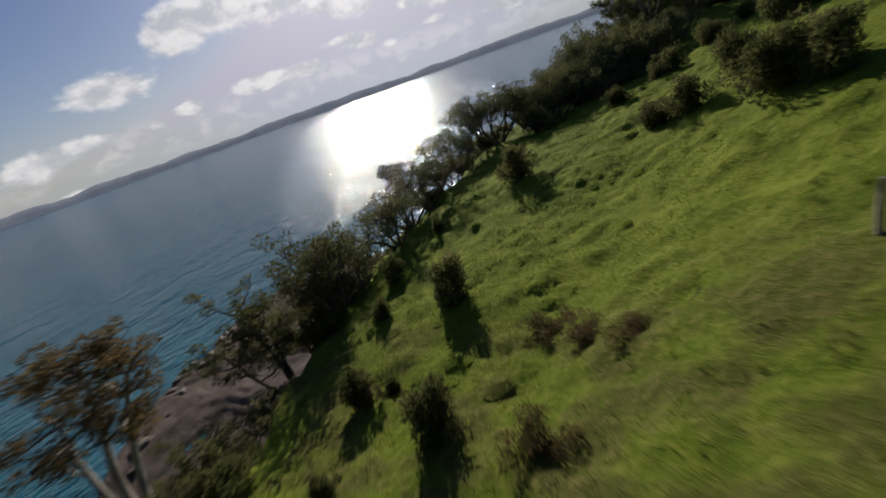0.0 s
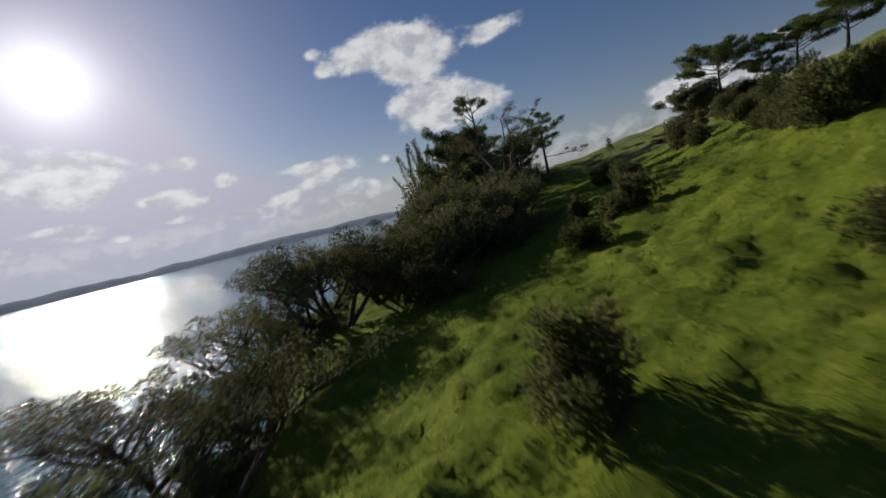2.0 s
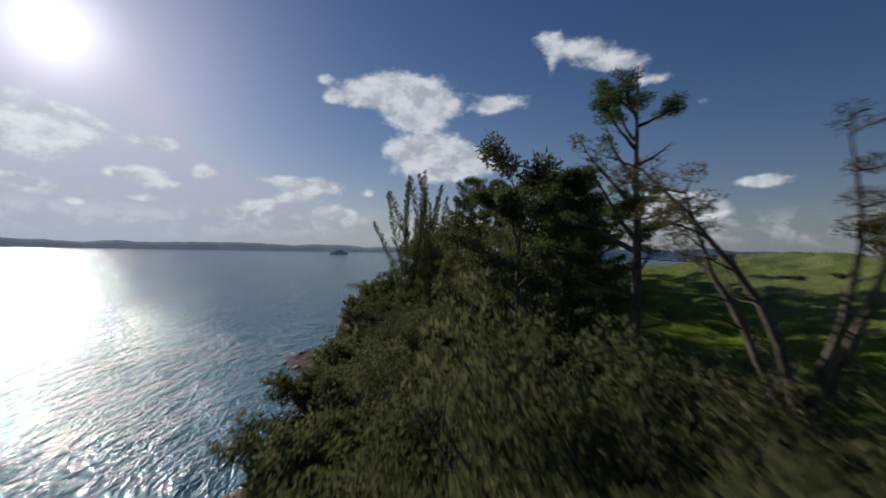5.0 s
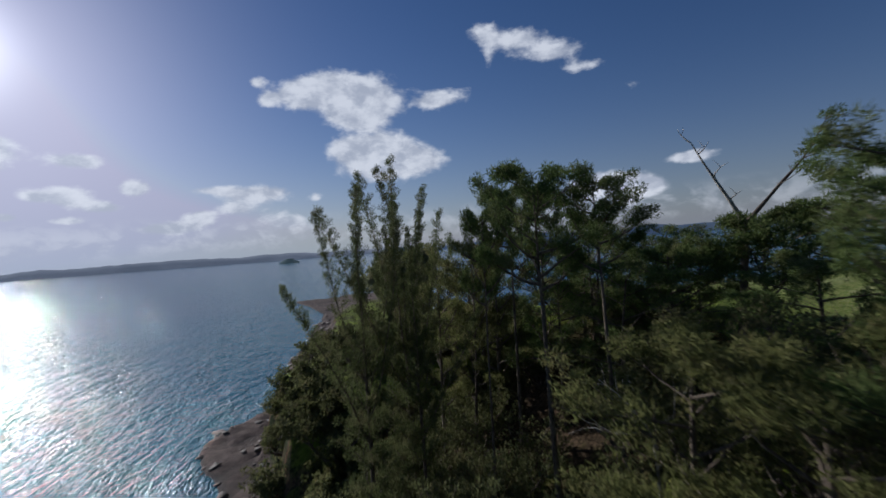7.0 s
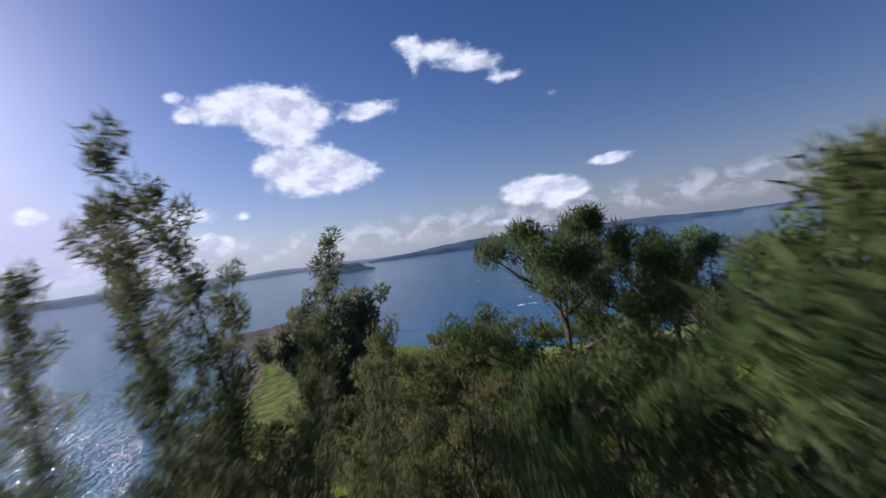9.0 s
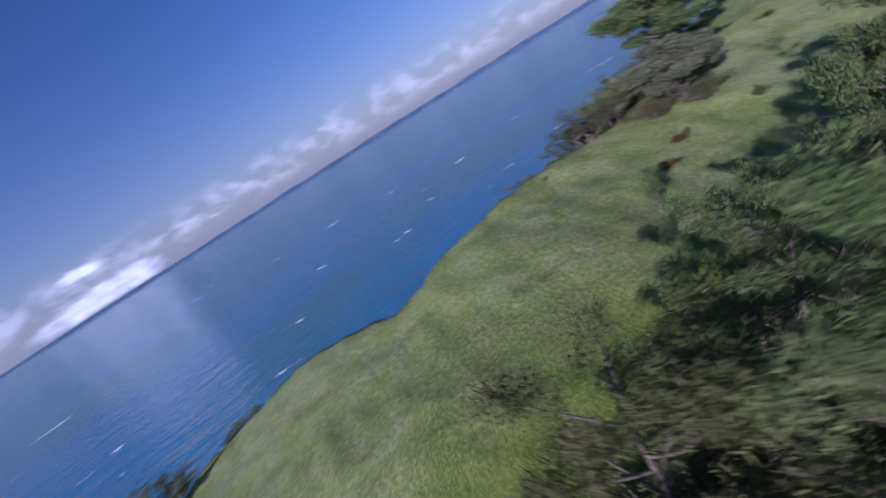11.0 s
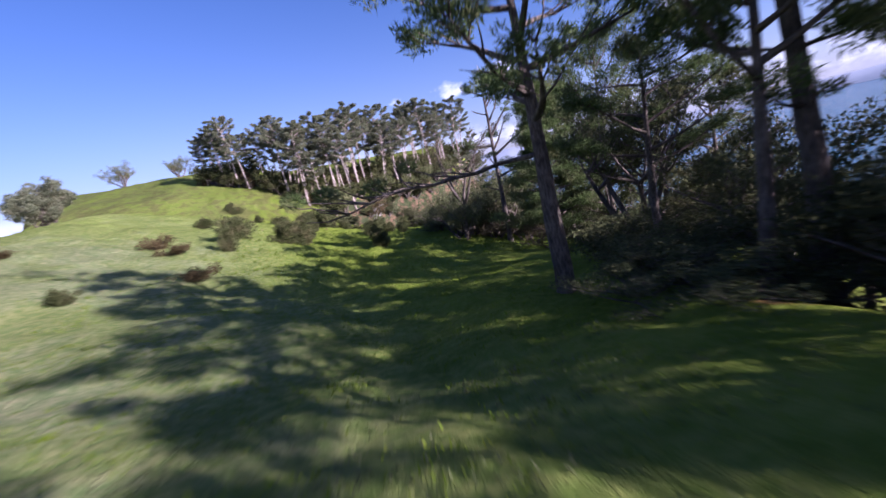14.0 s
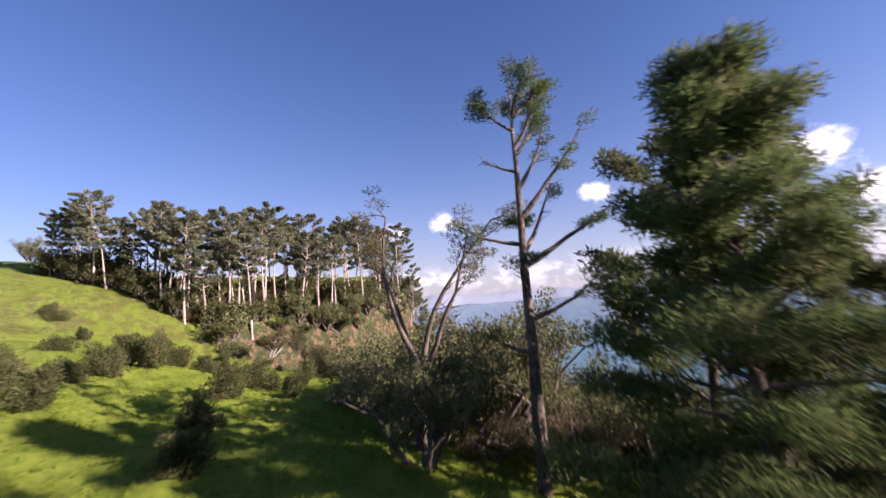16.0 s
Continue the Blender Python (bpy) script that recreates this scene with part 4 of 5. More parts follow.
KINDS = {
    "umbrella_b": lambda: make_pine(12, 14.0, 0.46, 4.4, "umbrella", limbs=14, lean=0.12, density=0.70, pad=0.92, count=175, needle=(0.27, 0.065)),
    "old": lambda: make_pine(12, 14.0, 0.46, 4.4, "umbrella", limbs=14, lean=0.12, density=0.62, pad=0.92, count=175, needle=(0.27, 0.065), trunk_r=0.40),
    "mast": lambda: make_pine(55, 24.0, 0.70, 4.6, "umbrella", limbs=15, density=0.74, pad=0.92, count=190, needle=(0.24, 0.06), lean=0.02, sway=0.02, trunk_r=0.30),
    "mast_b": lambda: make_pine(56, 24.0, 0.74, 4.2, "umbrella", limbs=13, density=0.70, pad=0.95, count=190, needle=(0.24, 0.06), lean=0.02, sway=0.025, trunk_r=0.28),
    "dense": lambda: make_pine(57, 11.0, 0.55, 4.4, "umbrella", limbs=16, density=0.72, pad=0.98, count=170, needle=(0.26, 0.07), lean=0.05, trunk_r=0.26),
    "radiata": lambda: make_pine(58, 17.0, 0.36, 4.2, "broad", limbs=28, density=0.8, count=130, needle=(0.24, 0.06), lean=0.0, sway=0.02, trunk_r=0.30, pad=1.05),
    "rim_pine": lambda: make_pine(51, 10.0, 0.50, 4.8, "umbrella", limbs=18, density=0.9, count=120, needle=(0.34, 0.10), trunk_r=0.28, pad=1.0, twigs=False),
    "bare_fork": lambda: make_bare_fork(52),
    "leaning": lambda: make_leaning_tree(53, COAST, BARK),
    "rusty": lambda: make_leaning_tree(54, RUSTY, DEAD_WOOD),
    "broad": lambda: make_pine(13, 13.0, 0.20, 4.6, "broad", limbs=20, count=84, leaf=PINE_OLIVE, density=0.72),
    "cone": lambda: make_pine(14, 17.0, 0.10, 4.9, "cone", limbs=52, lean=0.0, sway=0.008, leaf=PINE, count=150, needle=(0.26, 0.07), density=0.95, pad=1.2),
    "open": lambda: make_pine(41, 15.0, 0.30, 4.2, "broad", limbs=17, density=0.42, pad=0.85, count=105, needle=(0.26, 0.07), trunk_r=0.22, lean=0.06),
    "young": lambda: make_pine(42, 16.0, 0.35, 3.4, "broad", limbs=20, density=0.5, count=120, needle=(0.22, 0.06), trunk_r=0.22, pad=0.95, leaf=PINE_OLIVE),
    "sapling": lambda: make_pine(43, 3.0, 0.15, 1.0, "slim", name="young_pine", limbs=12, density=0.5, count=30, needle=(0.16, 0.05), trunk_r=0.05),
    "coast_far": lambda: make_coast_tree(44, 6.0, 4.4, count=62, blade=(0.34, 0.20), twigs=False),
    "round": lambda: make_coast_tree(45, 8.5, 5.2, stems=7, count=300, leaf=GROVE_LEAF, blade=(0.30, 0.13), spread=(0.15, 0.8)),
    "cypress": lambda: make_pine(15, 13.0, 0.08, 4.4, "broad", name="cypress_tree", limbs=26, leaf=CYPRESS, count=85, needle=(0.30, 0.11)),
    "slim": lambda: make_spired_cypress(16, 27.0),
    "snag": lambda: make_snag(17, 20.0),
    "tall": lambda: make_pine(18, 26.0, 0.68, 4.6, "umbrella", limbs=12, bark=PALE_BARK, trunk_r=0.34, count=92, needle=(0.42, 0.12), pad=0.74, twigs=False, leaf=GROVE_LEAF, flatness=0.40),
    "tall_b": lambda: make_pine(19, 24.0, 0.48, 4.0, "broad", limbs=14, bark=PALE_BARK, lean=0.08, trunk_r=0.32, count=84, needle=(0.42, 0.12), pad=0.70, twigs=False, leaf=GROVE_LEAF, flatness=0.40),
    "tall_c": lambda: make_pine(20, 21.0, 0.50, 3.8, "umbrella", limbs=16, bark=PALE_BARK, lean=0.05, trunk_r=0.32, count=84, needle=(0.42, 0.12), pad=0.70, twigs=False, leaf=GROVE_LEAF, flatness=0.40),
    "coast": lambda: make_coast_tree(21, 6.0, 4.6, count=100, blade=(0.19, 0.11)),
    "coast_b": lambda: make_coast_tree(22, 7.0, 4.2, stems=4, fullness=0.9, count=100, blade=(0.19, 0.11)),
    "sparse": lambda: make_coast_tree(23, 7.4, 4.4, stems=5, fullness=0.66, count=240, blade=(0.14, 0.075), spread=(0.3, 0.85), lowest=4),
    "scrub": lambda: make_coast_tree(26, 2.6, 3.0, name="cliff_shrub", stems=6, count=42, blade=(0.32, 0.17), spread=(0.5, 1.5), fullness=0.7, twigs=False),
    "scrub_b": lambda: make_coast_tree(27, 3.2, 2.8, name="cliff_shrub", stems=5, leaf=SHRUB, count=46, blade=(0.36, 0.14), spread=(0.4, 1.3), fullness=0.75, twigs=False),
    "brownish": lambda: make_coast_tree(46, 5.5, 4.4, leaf=OLIVE_BROWN, count=130, blade=(0.17, 0.08)),
    "forked": lambda: make_forked(47, 14.0),
    "dead": lambda: make_dead_tree(25, 15.0),
    "bush": lambda: make_bush(31, 2.6, 2.5),
    "bush_b": lambda: make_bush(32, 3.0, 2.1, lump=11),
    "bush_c": lambda: make_bush(33, 1.8, 2.2, lump=7),
    "brown_bush": lambda: make_bush(34, 3.0, 2.0, leaf=RUSTY, lump=9, count=60),
}


def plants(rows, label, category="tree", group=""):
    for key, x, y, size, turn, tall in rows:
        plant(key, KINDS[key], x, y, size, turn, 0.0, tall, label, category, group)


# where the top of a kind stands over its foot, unscaled
TOPS = {"umbrella_b": (1.7, -1.0, 15.73), "young": (0.0, 0.0, 17.33), "open": (0.0, 2.5, 16.93), "broad": (-2.2, 3.1, 15.74),
        "slim": (0.0, 0.0, 27.0), "mast": (0.0, 0.0, 25.3), "mast_b": (0.0, 0.0, 25.3), "radiata": (0.0, 0.0, 18.2), "dense": (0.0, 0.0, 12.4), "cone": (0.0, 0.0, 18.0), "dead": (-4.4, -1.2, 11.68)}


def plants_to(rows, label, category="tree", group=""):
    """As plants(), but each row gives where the top of the tree is and how wide it is for its kind."""
    for key, x, y, z, size, turn in rows:
        ox, oy, oz = TOPS[key]
        c, d = math.cos(radians(turn)) * size, math.sin(radians(turn)) * size
        fx, fy = x - c * ox + d * oy, y - d * ox - c * oy
        foot = float(height(np.array([fx]), np.array([fy]))[0])
        plant(key, KINDS[key], fx, fy, size, turn, 0.0, (z - foot) / (oz * size), label, category, group)


# the belt between the sunny cliff and the grass
plants_to([("mast", -7.3, 87.6, 43.15, 0.76, 20), ("mast_b", -3.8, 87.0, 42.2, 0.66, 140), ("mast", -5.9, 98.4, 43.4, 0.62, 200), ("mast_b", -3.6, 97.4, 42.4, 0.46, 300), ("mast_b", -10.4, 90.4, 41.0, 0.42, 60),
           ("young", -9.0, 101.2, 38.0, 0.8, 80), ("young", -11.6, 102.4, 38.0, 0.9, 10), ("open", -4.0, 101.6, 41.0, 0.9, 50), ("open", 0.6, 90.4, 36.6, 0.90, 200), ("open", 3.0, 95.0, 37.2, 0.85, 60),
           ("broad", -7.4, 104.0, 39.0, 0.9, 100), ("open", 0.4, 99.2, 38.0, 0.85, 280), ("broad", -4.1, 108.5, 38.0, 0.9, 190), ("broad", 0.9, 106.5, 38.0, 0.9, 40), ("broad", -8.5, 110.0, 35.5, 0.9, 140), ("broad", -1.4, 112.5, 36.2, 0.9, 230),
           ("umbrella_b", 3.4, 82.8, 37.2, 0.80, 170), ("radiata", -3.3, 71.0, 40.2, 0.72, 20), ("broad", -9.8, 73.8, 36.0, 0.85, 40), ("broad", -5.6, 79.8, 35.5, 0.85, 300)],
          "tall wind-bent pine with flat dark needle pads", group="pines of the belt")
plants_to([("dense", 9.5, 89.3, 39.6, 0.95, 0), ("dense", 5.0, 93.5, 37.6, 0.9, 80)],
          "dense dark pine with low spreading limbs", group="pines of the belt")
plants([("coast_b", 5.2, 88.2, 1.0, 0, 1.0), ("coast", 2.6, 91.0, 1.1, 100, 1.0), ("coast_b", 7.4, 93.2, 0.9, 200, 0.9)], "dark leafy evergreen under the pines", group="evergreens of the belt")
plants([("sparse", -1.4, 75.3, 1.15, 40, 1.3)], "gnarled spreading tree with a thin crown inside the belt", group="evergreens of the belt")
old_pine = plant("old", KINDS["old"], 11.3, 83.2, 1.0, 95, 0, 1.0, "old leaning pine with one long bare limb reaching over the grass", "tree", "pines of the belt")
plants_to([("open", 8.3, 99.2, 39.0, 0.8, 130), ("open", 9.9, 95.2, 38.6, 0.8, 170), ("open", 10.2, 103.4, 37.8, 0.75, 10), ("open", 4.5, 99.5, 41.0, 0.85, 222), ("open", 2.0, 103.5, 42.0, 0.9, 100), ("broad", 6.6, 106.4, 39.0, 0.8, 77), ("broad", 8.2, 110.4, 36.0, 0.7, 200)], "dense dark pine with low spreading limbs", group="pines of the belt")
plants_to([("slim", -14.7, 96.2, 44.0, 0.95, 0), ("slim", -18.0, 95.9, 42.4, 0.85, 130), ("slim", -14.3, 94.8, 40.6, 0.7, 220)], "open cypress with upswept feathery sprigs on the cliff", group="cypresses")
plants_to([("cone", -5.3, 61.3, 39.1, 0.95, 60)], "dense dark conifer with layered drooping branches")
plants([("cypress", -10.4, 57.6, 1.0, 20, 1.12), ("cypress", -9.6, 64.0, 0.75, 200, 0.95)], "dense dark cypress with drooping feathery sprays")
plants([("snag", -5.3, 52.2, 1.0, 0, 1.0)], "tall pine with sparse needle tufts and a bleached dead top")
plants([("forked", -4.0, 43.4, 1.0, 0, 1.0)], "forked half-bare pine with a thin browning crown")
plants([("brownish", -6.8, 46.6, 0.7, 10, 0.85), ("brownish", -8.6, 50.5, 0.8, 120, 0.95)], "thin shrub-like tree with browning leaves beside the pine")
plants([("bare_fork", 6.9, 89.5, 1.0, 0, 1.0)], "half-dead pine with two bare spreading arms and one leafy end")
plants_to([("dead", -3.8, 79.2, 33.4, 0.5, 120)], "bare bleached dead tree among the pines")
plants([("coast", 10.5, 86.2, 0.55, 15, 0.6), ("coast", 9.4, 107.6, 0.8, 310, 0.8), ("coast", 7.6, 111.7, 0.9, 70, 0.8), ("coast_b", 8.8, 114.2, 0.9, 20, 0.8), ("coast_b", 5.8, 114.7, 1.0, 250, 0.9),
        ("coast", -4.0, 81.5, 1.15, 40, 1.05), ("coast_b", -9.8, 75.0, 1.15, 160, 1.1), ("coast", -5.4, 71.0, 0.65, 260, 0.62),
        ("brownish", -2.7, 63.3, 0.6, 30, 0.6), ("coast", -4.6, 66.5, 0.6, 200, 0.6), ("coast_b", 4.8, 95.2, 0.75, 300, 0.7),
        ("coast", -10.7, 91.0, 0.95, 75, 1.1), ("coast", -8.2, 102.5, 1.0, 145, 1.1)],
       "leafy evergreen filling the gaps between the pines", group="evergreens of the belt")
plants([("coast_b", 1.8, 103.0, 0.9, 205, 0.9), ("coast", 4.8, 79.7, 0.6, 190, 0.5), ("coast", -12.8, 88.0, 1.1, 10, 1.0), ("coast_b", -7.6, 94.0, 1.1, 120, 1.1),
        ("coast", -10.9, 97.5, 1.05, 220, 1.0), ("coast", -15.7, 90.5, 1.0, 310, 1.0), ("coast", 9.8, 106.7, 0.8, 30, 0.7), ("coast_b", 11.1, 99.7, 0.75, 150, 0.7), ("coast_b", 10.3, 102.8, 0.85, 30, 0.85), ("coast", 12.2, 98.2, 0.6, 250, 0.6),
        ("coast", 5.3, 100.2, 0.9, 270, 0.8), ("coast_b", 7.3, 111.2, 0.8, 60, 0.7), ("coast", 4.1, 97.0, 0.9, 200, 0.8),
        ("coast_b", 7.8, 103.2, 0.85, 250, 0.75),
        ("coast", 4.2, 82.5, 0.85, 50, 0.52), ("coast_b", -0.1, 84.6, 0.9, 150, 0.5), ("coast", 7.3, 90.4, 0.8, 100, 0.5), ("coast_b", 1.7, 79.6, 0.8, 20, 0.45), ("coast", 7.9, 85.8, 0.7, 280, 0.5), ("coast", 11.5, 89.2, 0.6, 330, 0.45)],
       "leafy evergreen filling the gaps between the pines", group="evergreens of the belt")
plants([("coast", -12.5, 43.5, 1.15, 10, 1.4), ("coast_b", -13.3, 37.6, 1.1, 80, 1.35), ("coast", -11.8, 48.9, 0.8, 190, 0.9), ("coast_b", -15.2, 50.7, 1.0, 250, 1.0),
        ("coast", -17.5, 43.5, 1.0, 300, 0.95), ("coast", -15.9, 57.9, 1.0, 120, 1.0), ("coast_b", -17.6, 65.1, 1.0, 30, 1.0), ("coast", -18.3, 74.0, 1.0, 210, 1.0),
        ("coast", -19.0, 83.0, 1.0, 20, 1.0), ("coast_b", -14.5, 83.0, 1.0, 140, 1.0), ("coast", -20.6, 92.0, 0.9, 330, 0.9)],
       "wind-clipped evergreen on the steep cliff top", group="evergreens of the cliff")
plants([("sparse", -22.4, 20.5, 1.10, 0, 1.02), ("sparse", -20.0, 25.5, 1.05, 100, 0.85), ("sparse", -25.4, 14.0, 1.0, 220, 0.95), ("sparse", -21.5, 31.5, 1.0, 310, 0.8),
        ("sparse", -24.0, 8.0, 1.0, 50, 0.95), ("sparse", -22.6, 0.6, 1.1, 150, 0.80), ("sparse", -21.6, -4.4, 0.9, 250, 0.72), ("coast", -20.0, -9.0, 0.90, 260, 1.03), ("coast", -18.5, -18.5, 0.85, 15, 0.95),
        ("coast", -20.5, -14.5, 0.80, 115, 0.90), ("coast_b", -16.6, -20.4, 0.95, 30, 1.2), ("coast", -20.6, -20.5, 0.9, 200, 1.2)],
       "gnarled spreading coastal tree leaning over the cliff edge", group="coastal trees")
plants([("coast_b", -17.5, 21.0, 0.8, 260, 0.85), ("sparse", -25.2, 22.4, 1.05, 30, 1.08), ("sparse", -28.9, 35.0, 1.0, 160, 1.0), ("coast", -13.5, 22.5, 0.95, 10, 1.05),
        ("coast_b", -10.8, 26.5, 0.95, 100, 1.05), ("coast", -12.6, 29.6, 1.0, 200, 1.05), ("coast_b", -16.2, 26.6, 0.95, 40, 1.15), ("coast", -15.4, 18.6, 0.8, 280, 1.0), ("coast_b", -7.5, 24.0, 0.62, 60, 0.65), ("coast", -7.0, 28.5, 0.6, 160, 0.65),
        ("coast", -13.8, 17.8, 0.6, 310, 0.65), ("coast", -5.5, 29.0, 0.75, 20, 0.5), ("coast", -8.0, 31.0, 0.8, 240, 0.55),
        ("coast_b", -7.7, 39.0, 0.85, 70, 0.85), ("coast", -8.1, 44.0, 1.1, 330, 1.1), ("coast", -6.0, 41.5, 0.7, 210, 0.7), ("coast", -9.7, 35.0, 0.75, 140, 0.75), ("coast_b", -7.5, 34.5, 0.6, 20, 0.65)],
       "gnarled spreading coastal tree leaning over the cliff edge", group="coastal trees")
plants([("coast", -9.0, 33.4, 1.1, 20, 1.15), ("coast_b", -6.6, 36.6, 1.1, 110, 1.1), ("coast", -4.4, 40.2, 0.95, 210, 1.05), ("coast_b", -9.6, 38.8, 1.2, 300, 1.1), ("coast", -12.2, 34.8, 1.15, 70, 1.2), ("coast_b", -12.8, 29.8, 1.0, 160, 1.1),
        ("coast", -1.6, 48.0, 0.9, 250, 1.0), ("coast_b", -8.2, 44.2, 1.2, 340, 1.1), ("coast", -13.4, 40.6, 1.2, 30, 1.25), ("coast_b", -15.4, 34.0, 1.1, 130, 1.2)],
       "dense rounded evergreen of the shady tree belt", group="evergreens of the belt")
plants([("leaning", -16.8, -25.2, 1.0, 0, 1.0), ("leaning", -15.0, -29.8, 0.8, 25, 0.9)], "coastal tree with a flat dense crown leaning out over the cliff", group="coastal trees")
plants([("rusty", -11.0, -35.5, 0.9, 340, 1.0)], "dying coastal tree with rusty brown leaves")
plants([("round", -11.0, 140.0, 1.55, 40, 1.3), ("coast_far", -18.2, 122.0, 1.2, 90, 1.2), ("coast_far", -24.0, 127.0, 1.1, 190, 1.1), ("coast_far", -21.9, 112.0, 1.1, 290, 1.1),
        ("coast_far", -4.8, 115.0, 1.0, 10, 1.0), ("coast_far", -25.6, 138.0, 1.1, 60, 1.0), ("coast_far", -15.6, 137.0, 1.0, 160, 0.9), ("coast", -7.0, 108.5, 1.0, 0, 1.0),
        ("coast_b", -13.2, 105.0, 1.0, 130, 1.0), ("coast", -17.3, 102.0, 0.9, 220, 1.0), ("coast_b", -1.1, 105.5, 0.8, 300, 0.9)],
       "rounded evergreen along the far cliff edge", group="trees of the point")
plants([("coast_far", 27.2, 158.0, 1.0, 0, 0.8), ("coast_far", 34.5, 150.0, 1.0, 80, 0.7), ("coast_far", 40.5, 145.5, 0.9, 120, 0.8), ("coast_far", 49.5, 138.0, 1.0, 200, 0.7),
        ("coast_far", 53.5, 129.0, 0.9, 300, 0.7), ("coast_far", 22.7, 172.0, 1.0, 240, 0.7), ("coast_far", 18.7, 200.0, 1.1, 20, 0.7), ("coast_far", 21.2, 185.0, 1.1, 140, 0.7),
        ("coast_far", 32.0, 153.0, 0.8, 140, 0.8), ("coast_far", 44.5, 142.0, 0.8, 60, 0.7)],
       "rounded evergreen along the far cliff edge", group="trees of the point")
# the far rim
plants([("round", 37.4, 70.6, 1.1, 30, 0.72), ("round", 53.0, -1.0, 1.2, 200, 0.9), ("coast", 41.7, 76.5, 0.9, 20, 0.8), ("scrub", 44.1, 74.0, 1.2, 40, 1.1), ("scrub_b", 44.3, 78.5, 1.2, 140, 1.1), ("scrub", 45.1, 71.0, 1.2, 240, 1.1), ("scrub", 43.3, 83.5, 1.1, 300, 1.0), ("coast_b", 45.0, 67.0, 0.9, 130, 0.8), ("brownish", 38.1, 74.6, 0.7, 30, 0.6), ("coast", 35.1, 70.6, 0.62, 110, 0.6), ("coast", 47.0, 61.0, 0.9, 230, 0.8), ("coast_b", 42.7, 69.0, 0.9, 110, 0.8), ("coast", 42.5, 80.5, 0.85, 200, 0.8), ("coast_b", 43.5, 88.0, 0.75, 260, 0.7)], "broad rounded evergreen on the far cliff edge", group="trees of the far rim")
plants([("rim_pine", 40.0, 66.6, 1.12, 0, 0.90), ("young", 43.5, 84.0, 0.45, 60, 0.8), ("young", 43.0, 103.0, 0.5, 0, 0.7), ("rim_pine", 48.0, 51.5, 1.05, 210, 0.72),
        ("rim_pine", 46.0, 57.5, 1.0, 300, 0.72), ("rim_pine", 43.5, 61.0, 0.5, 30, 0.9), ("sapling", 27.3, 88.2, 1.0, 0, 1.0)],
       "wind-shaped dark green pine on the grassy ridge", group="trees of the far rim")
plants([("coast", 68.5, -145.3, 1.7, 0, 1.0), ("coast", 44.7, -136.2, 1.5, 80, 1.0), ("tall_c", 31.4, -97.5, 0.6, 0, 1.0)], "tree standing alone on the hilltop")
# the grove on the hill
GROVE = [(32, -85), (23, -75), (12, -65), (4, -56), (-3, -55), (-12, -57), (-23, -63), (-35, -68), (-48, -75), (-66, -84), (-83, -96), (-94, -103)]
for k in range(84):
    f = (k % 28) / 28.0 * (len(GROVE) - 1.01)
    i, row = int(f), k // 28
    gx = GROVE[i][0] + (GROVE[i + 1][0] - GROVE[i][0]) * (f - i) + 2.2 * math.sin(k * 5.1) - 1.0 * row
    gy = GROVE[i][1] + (GROVE[i + 1][1] - GROVE[i][1]) * (f - i) - 7.0 * row + 2.6 * math.sin(k * 3.3)
    key = ("tall", "tall_b", "tall_c")[k * 7 % 3 if row else k * 5 % 3]
    plant(key, KINDS[key], gx, gy, (0.76 + 0.28 * min(f / 5.0, 1.0)) * (0.85 + 0.3 * (k * 0.618 % 1)), k * 77, 0, 1.0, "tall pale-trunked pine of the hillside grove", "tree", "grove")
for k in range(44):
    f = k / 44.0 * (len(GROVE) - 1.01)
    i = int(f)
    gx = GROVE[i][0] + (GROVE[i + 1][0] - GROVE[i][0]) * (f - i) + 3.0 * math.sin(k * 4.7) + 1.0
    gy = GROVE[i][1] + (GROVE[i + 1][1] - GROVE[i][1]) * (f - i) + 2.5 * math.sin(k * 2.9) - 1.0 - (9.0 if k % 2 else 0.0)
    plant("scrub_b" if k % 7 else "brown_bush", KINDS["scrub_b" if k % 7 else "brown_bush"], gx, gy, 1.3 + 0.7 * (k * 0.37 % 1) + (0.9 if k % 2 else 0.0), k * 50, 0, 1.2, "tangled undergrowth shrub below the grove", "bush", "undergrowth")

# dense scrub over the steep side of the belt
rng = random.Random(5)
for k in range(58):
    sy = 33 + 100 * ((k * 0.618034) % 1.0)
    edge = float(along(np.array([sy]), *EDGE_WEST)[0])
    sx = edge - 4.0 + (16.0 if 58 < sy < 112 else 11.0) * rng.random() ** 1.1
    key = "scrub" if k % 2 else "scrub_b"
    plant(key, KINDS[key], sx, sy, rng.uniform(0.8, 1.35), rng.uniform(0, 360), 0.2, rng.uniform(0.85, 1.2), "dense dark scrub clinging to the cliff slope", "bush", "cliff scrub")
for k in range(26):
    sy = -34 + 66 * ((k * 0.618034) % 1.0)
    edge = float(along(np.array([sy]), *EDGE_WEST)[0])
    key = "scrub" if k % 2 else "scrub_b"
    plant(key, KINDS[key], edge - 3.5 + 3.5 * rng.random(), sy, rng.uniform(0.5, 0.9), rng.uniform(0, 360), 0.2, 1.0, "dark shrub hanging on the brink of the cliff", "bush", "cliff scrub")
for k in range(16):
    sy = 64 + 46 * ((k * 0.618034) % 1.0)
    key = "scrub" if k % 2 else "scrub_b"
    plant(key, KINDS[key], (-10.0 if sy < 78 else 2.0) + 5.0 * rng.random(), sy, rng.uniform(0.6, 0.9), rng.uniform(0, 360), 0.2, 0.9, "shaded undergrowth shrub beneath the pines", "bush", "undergrowth")

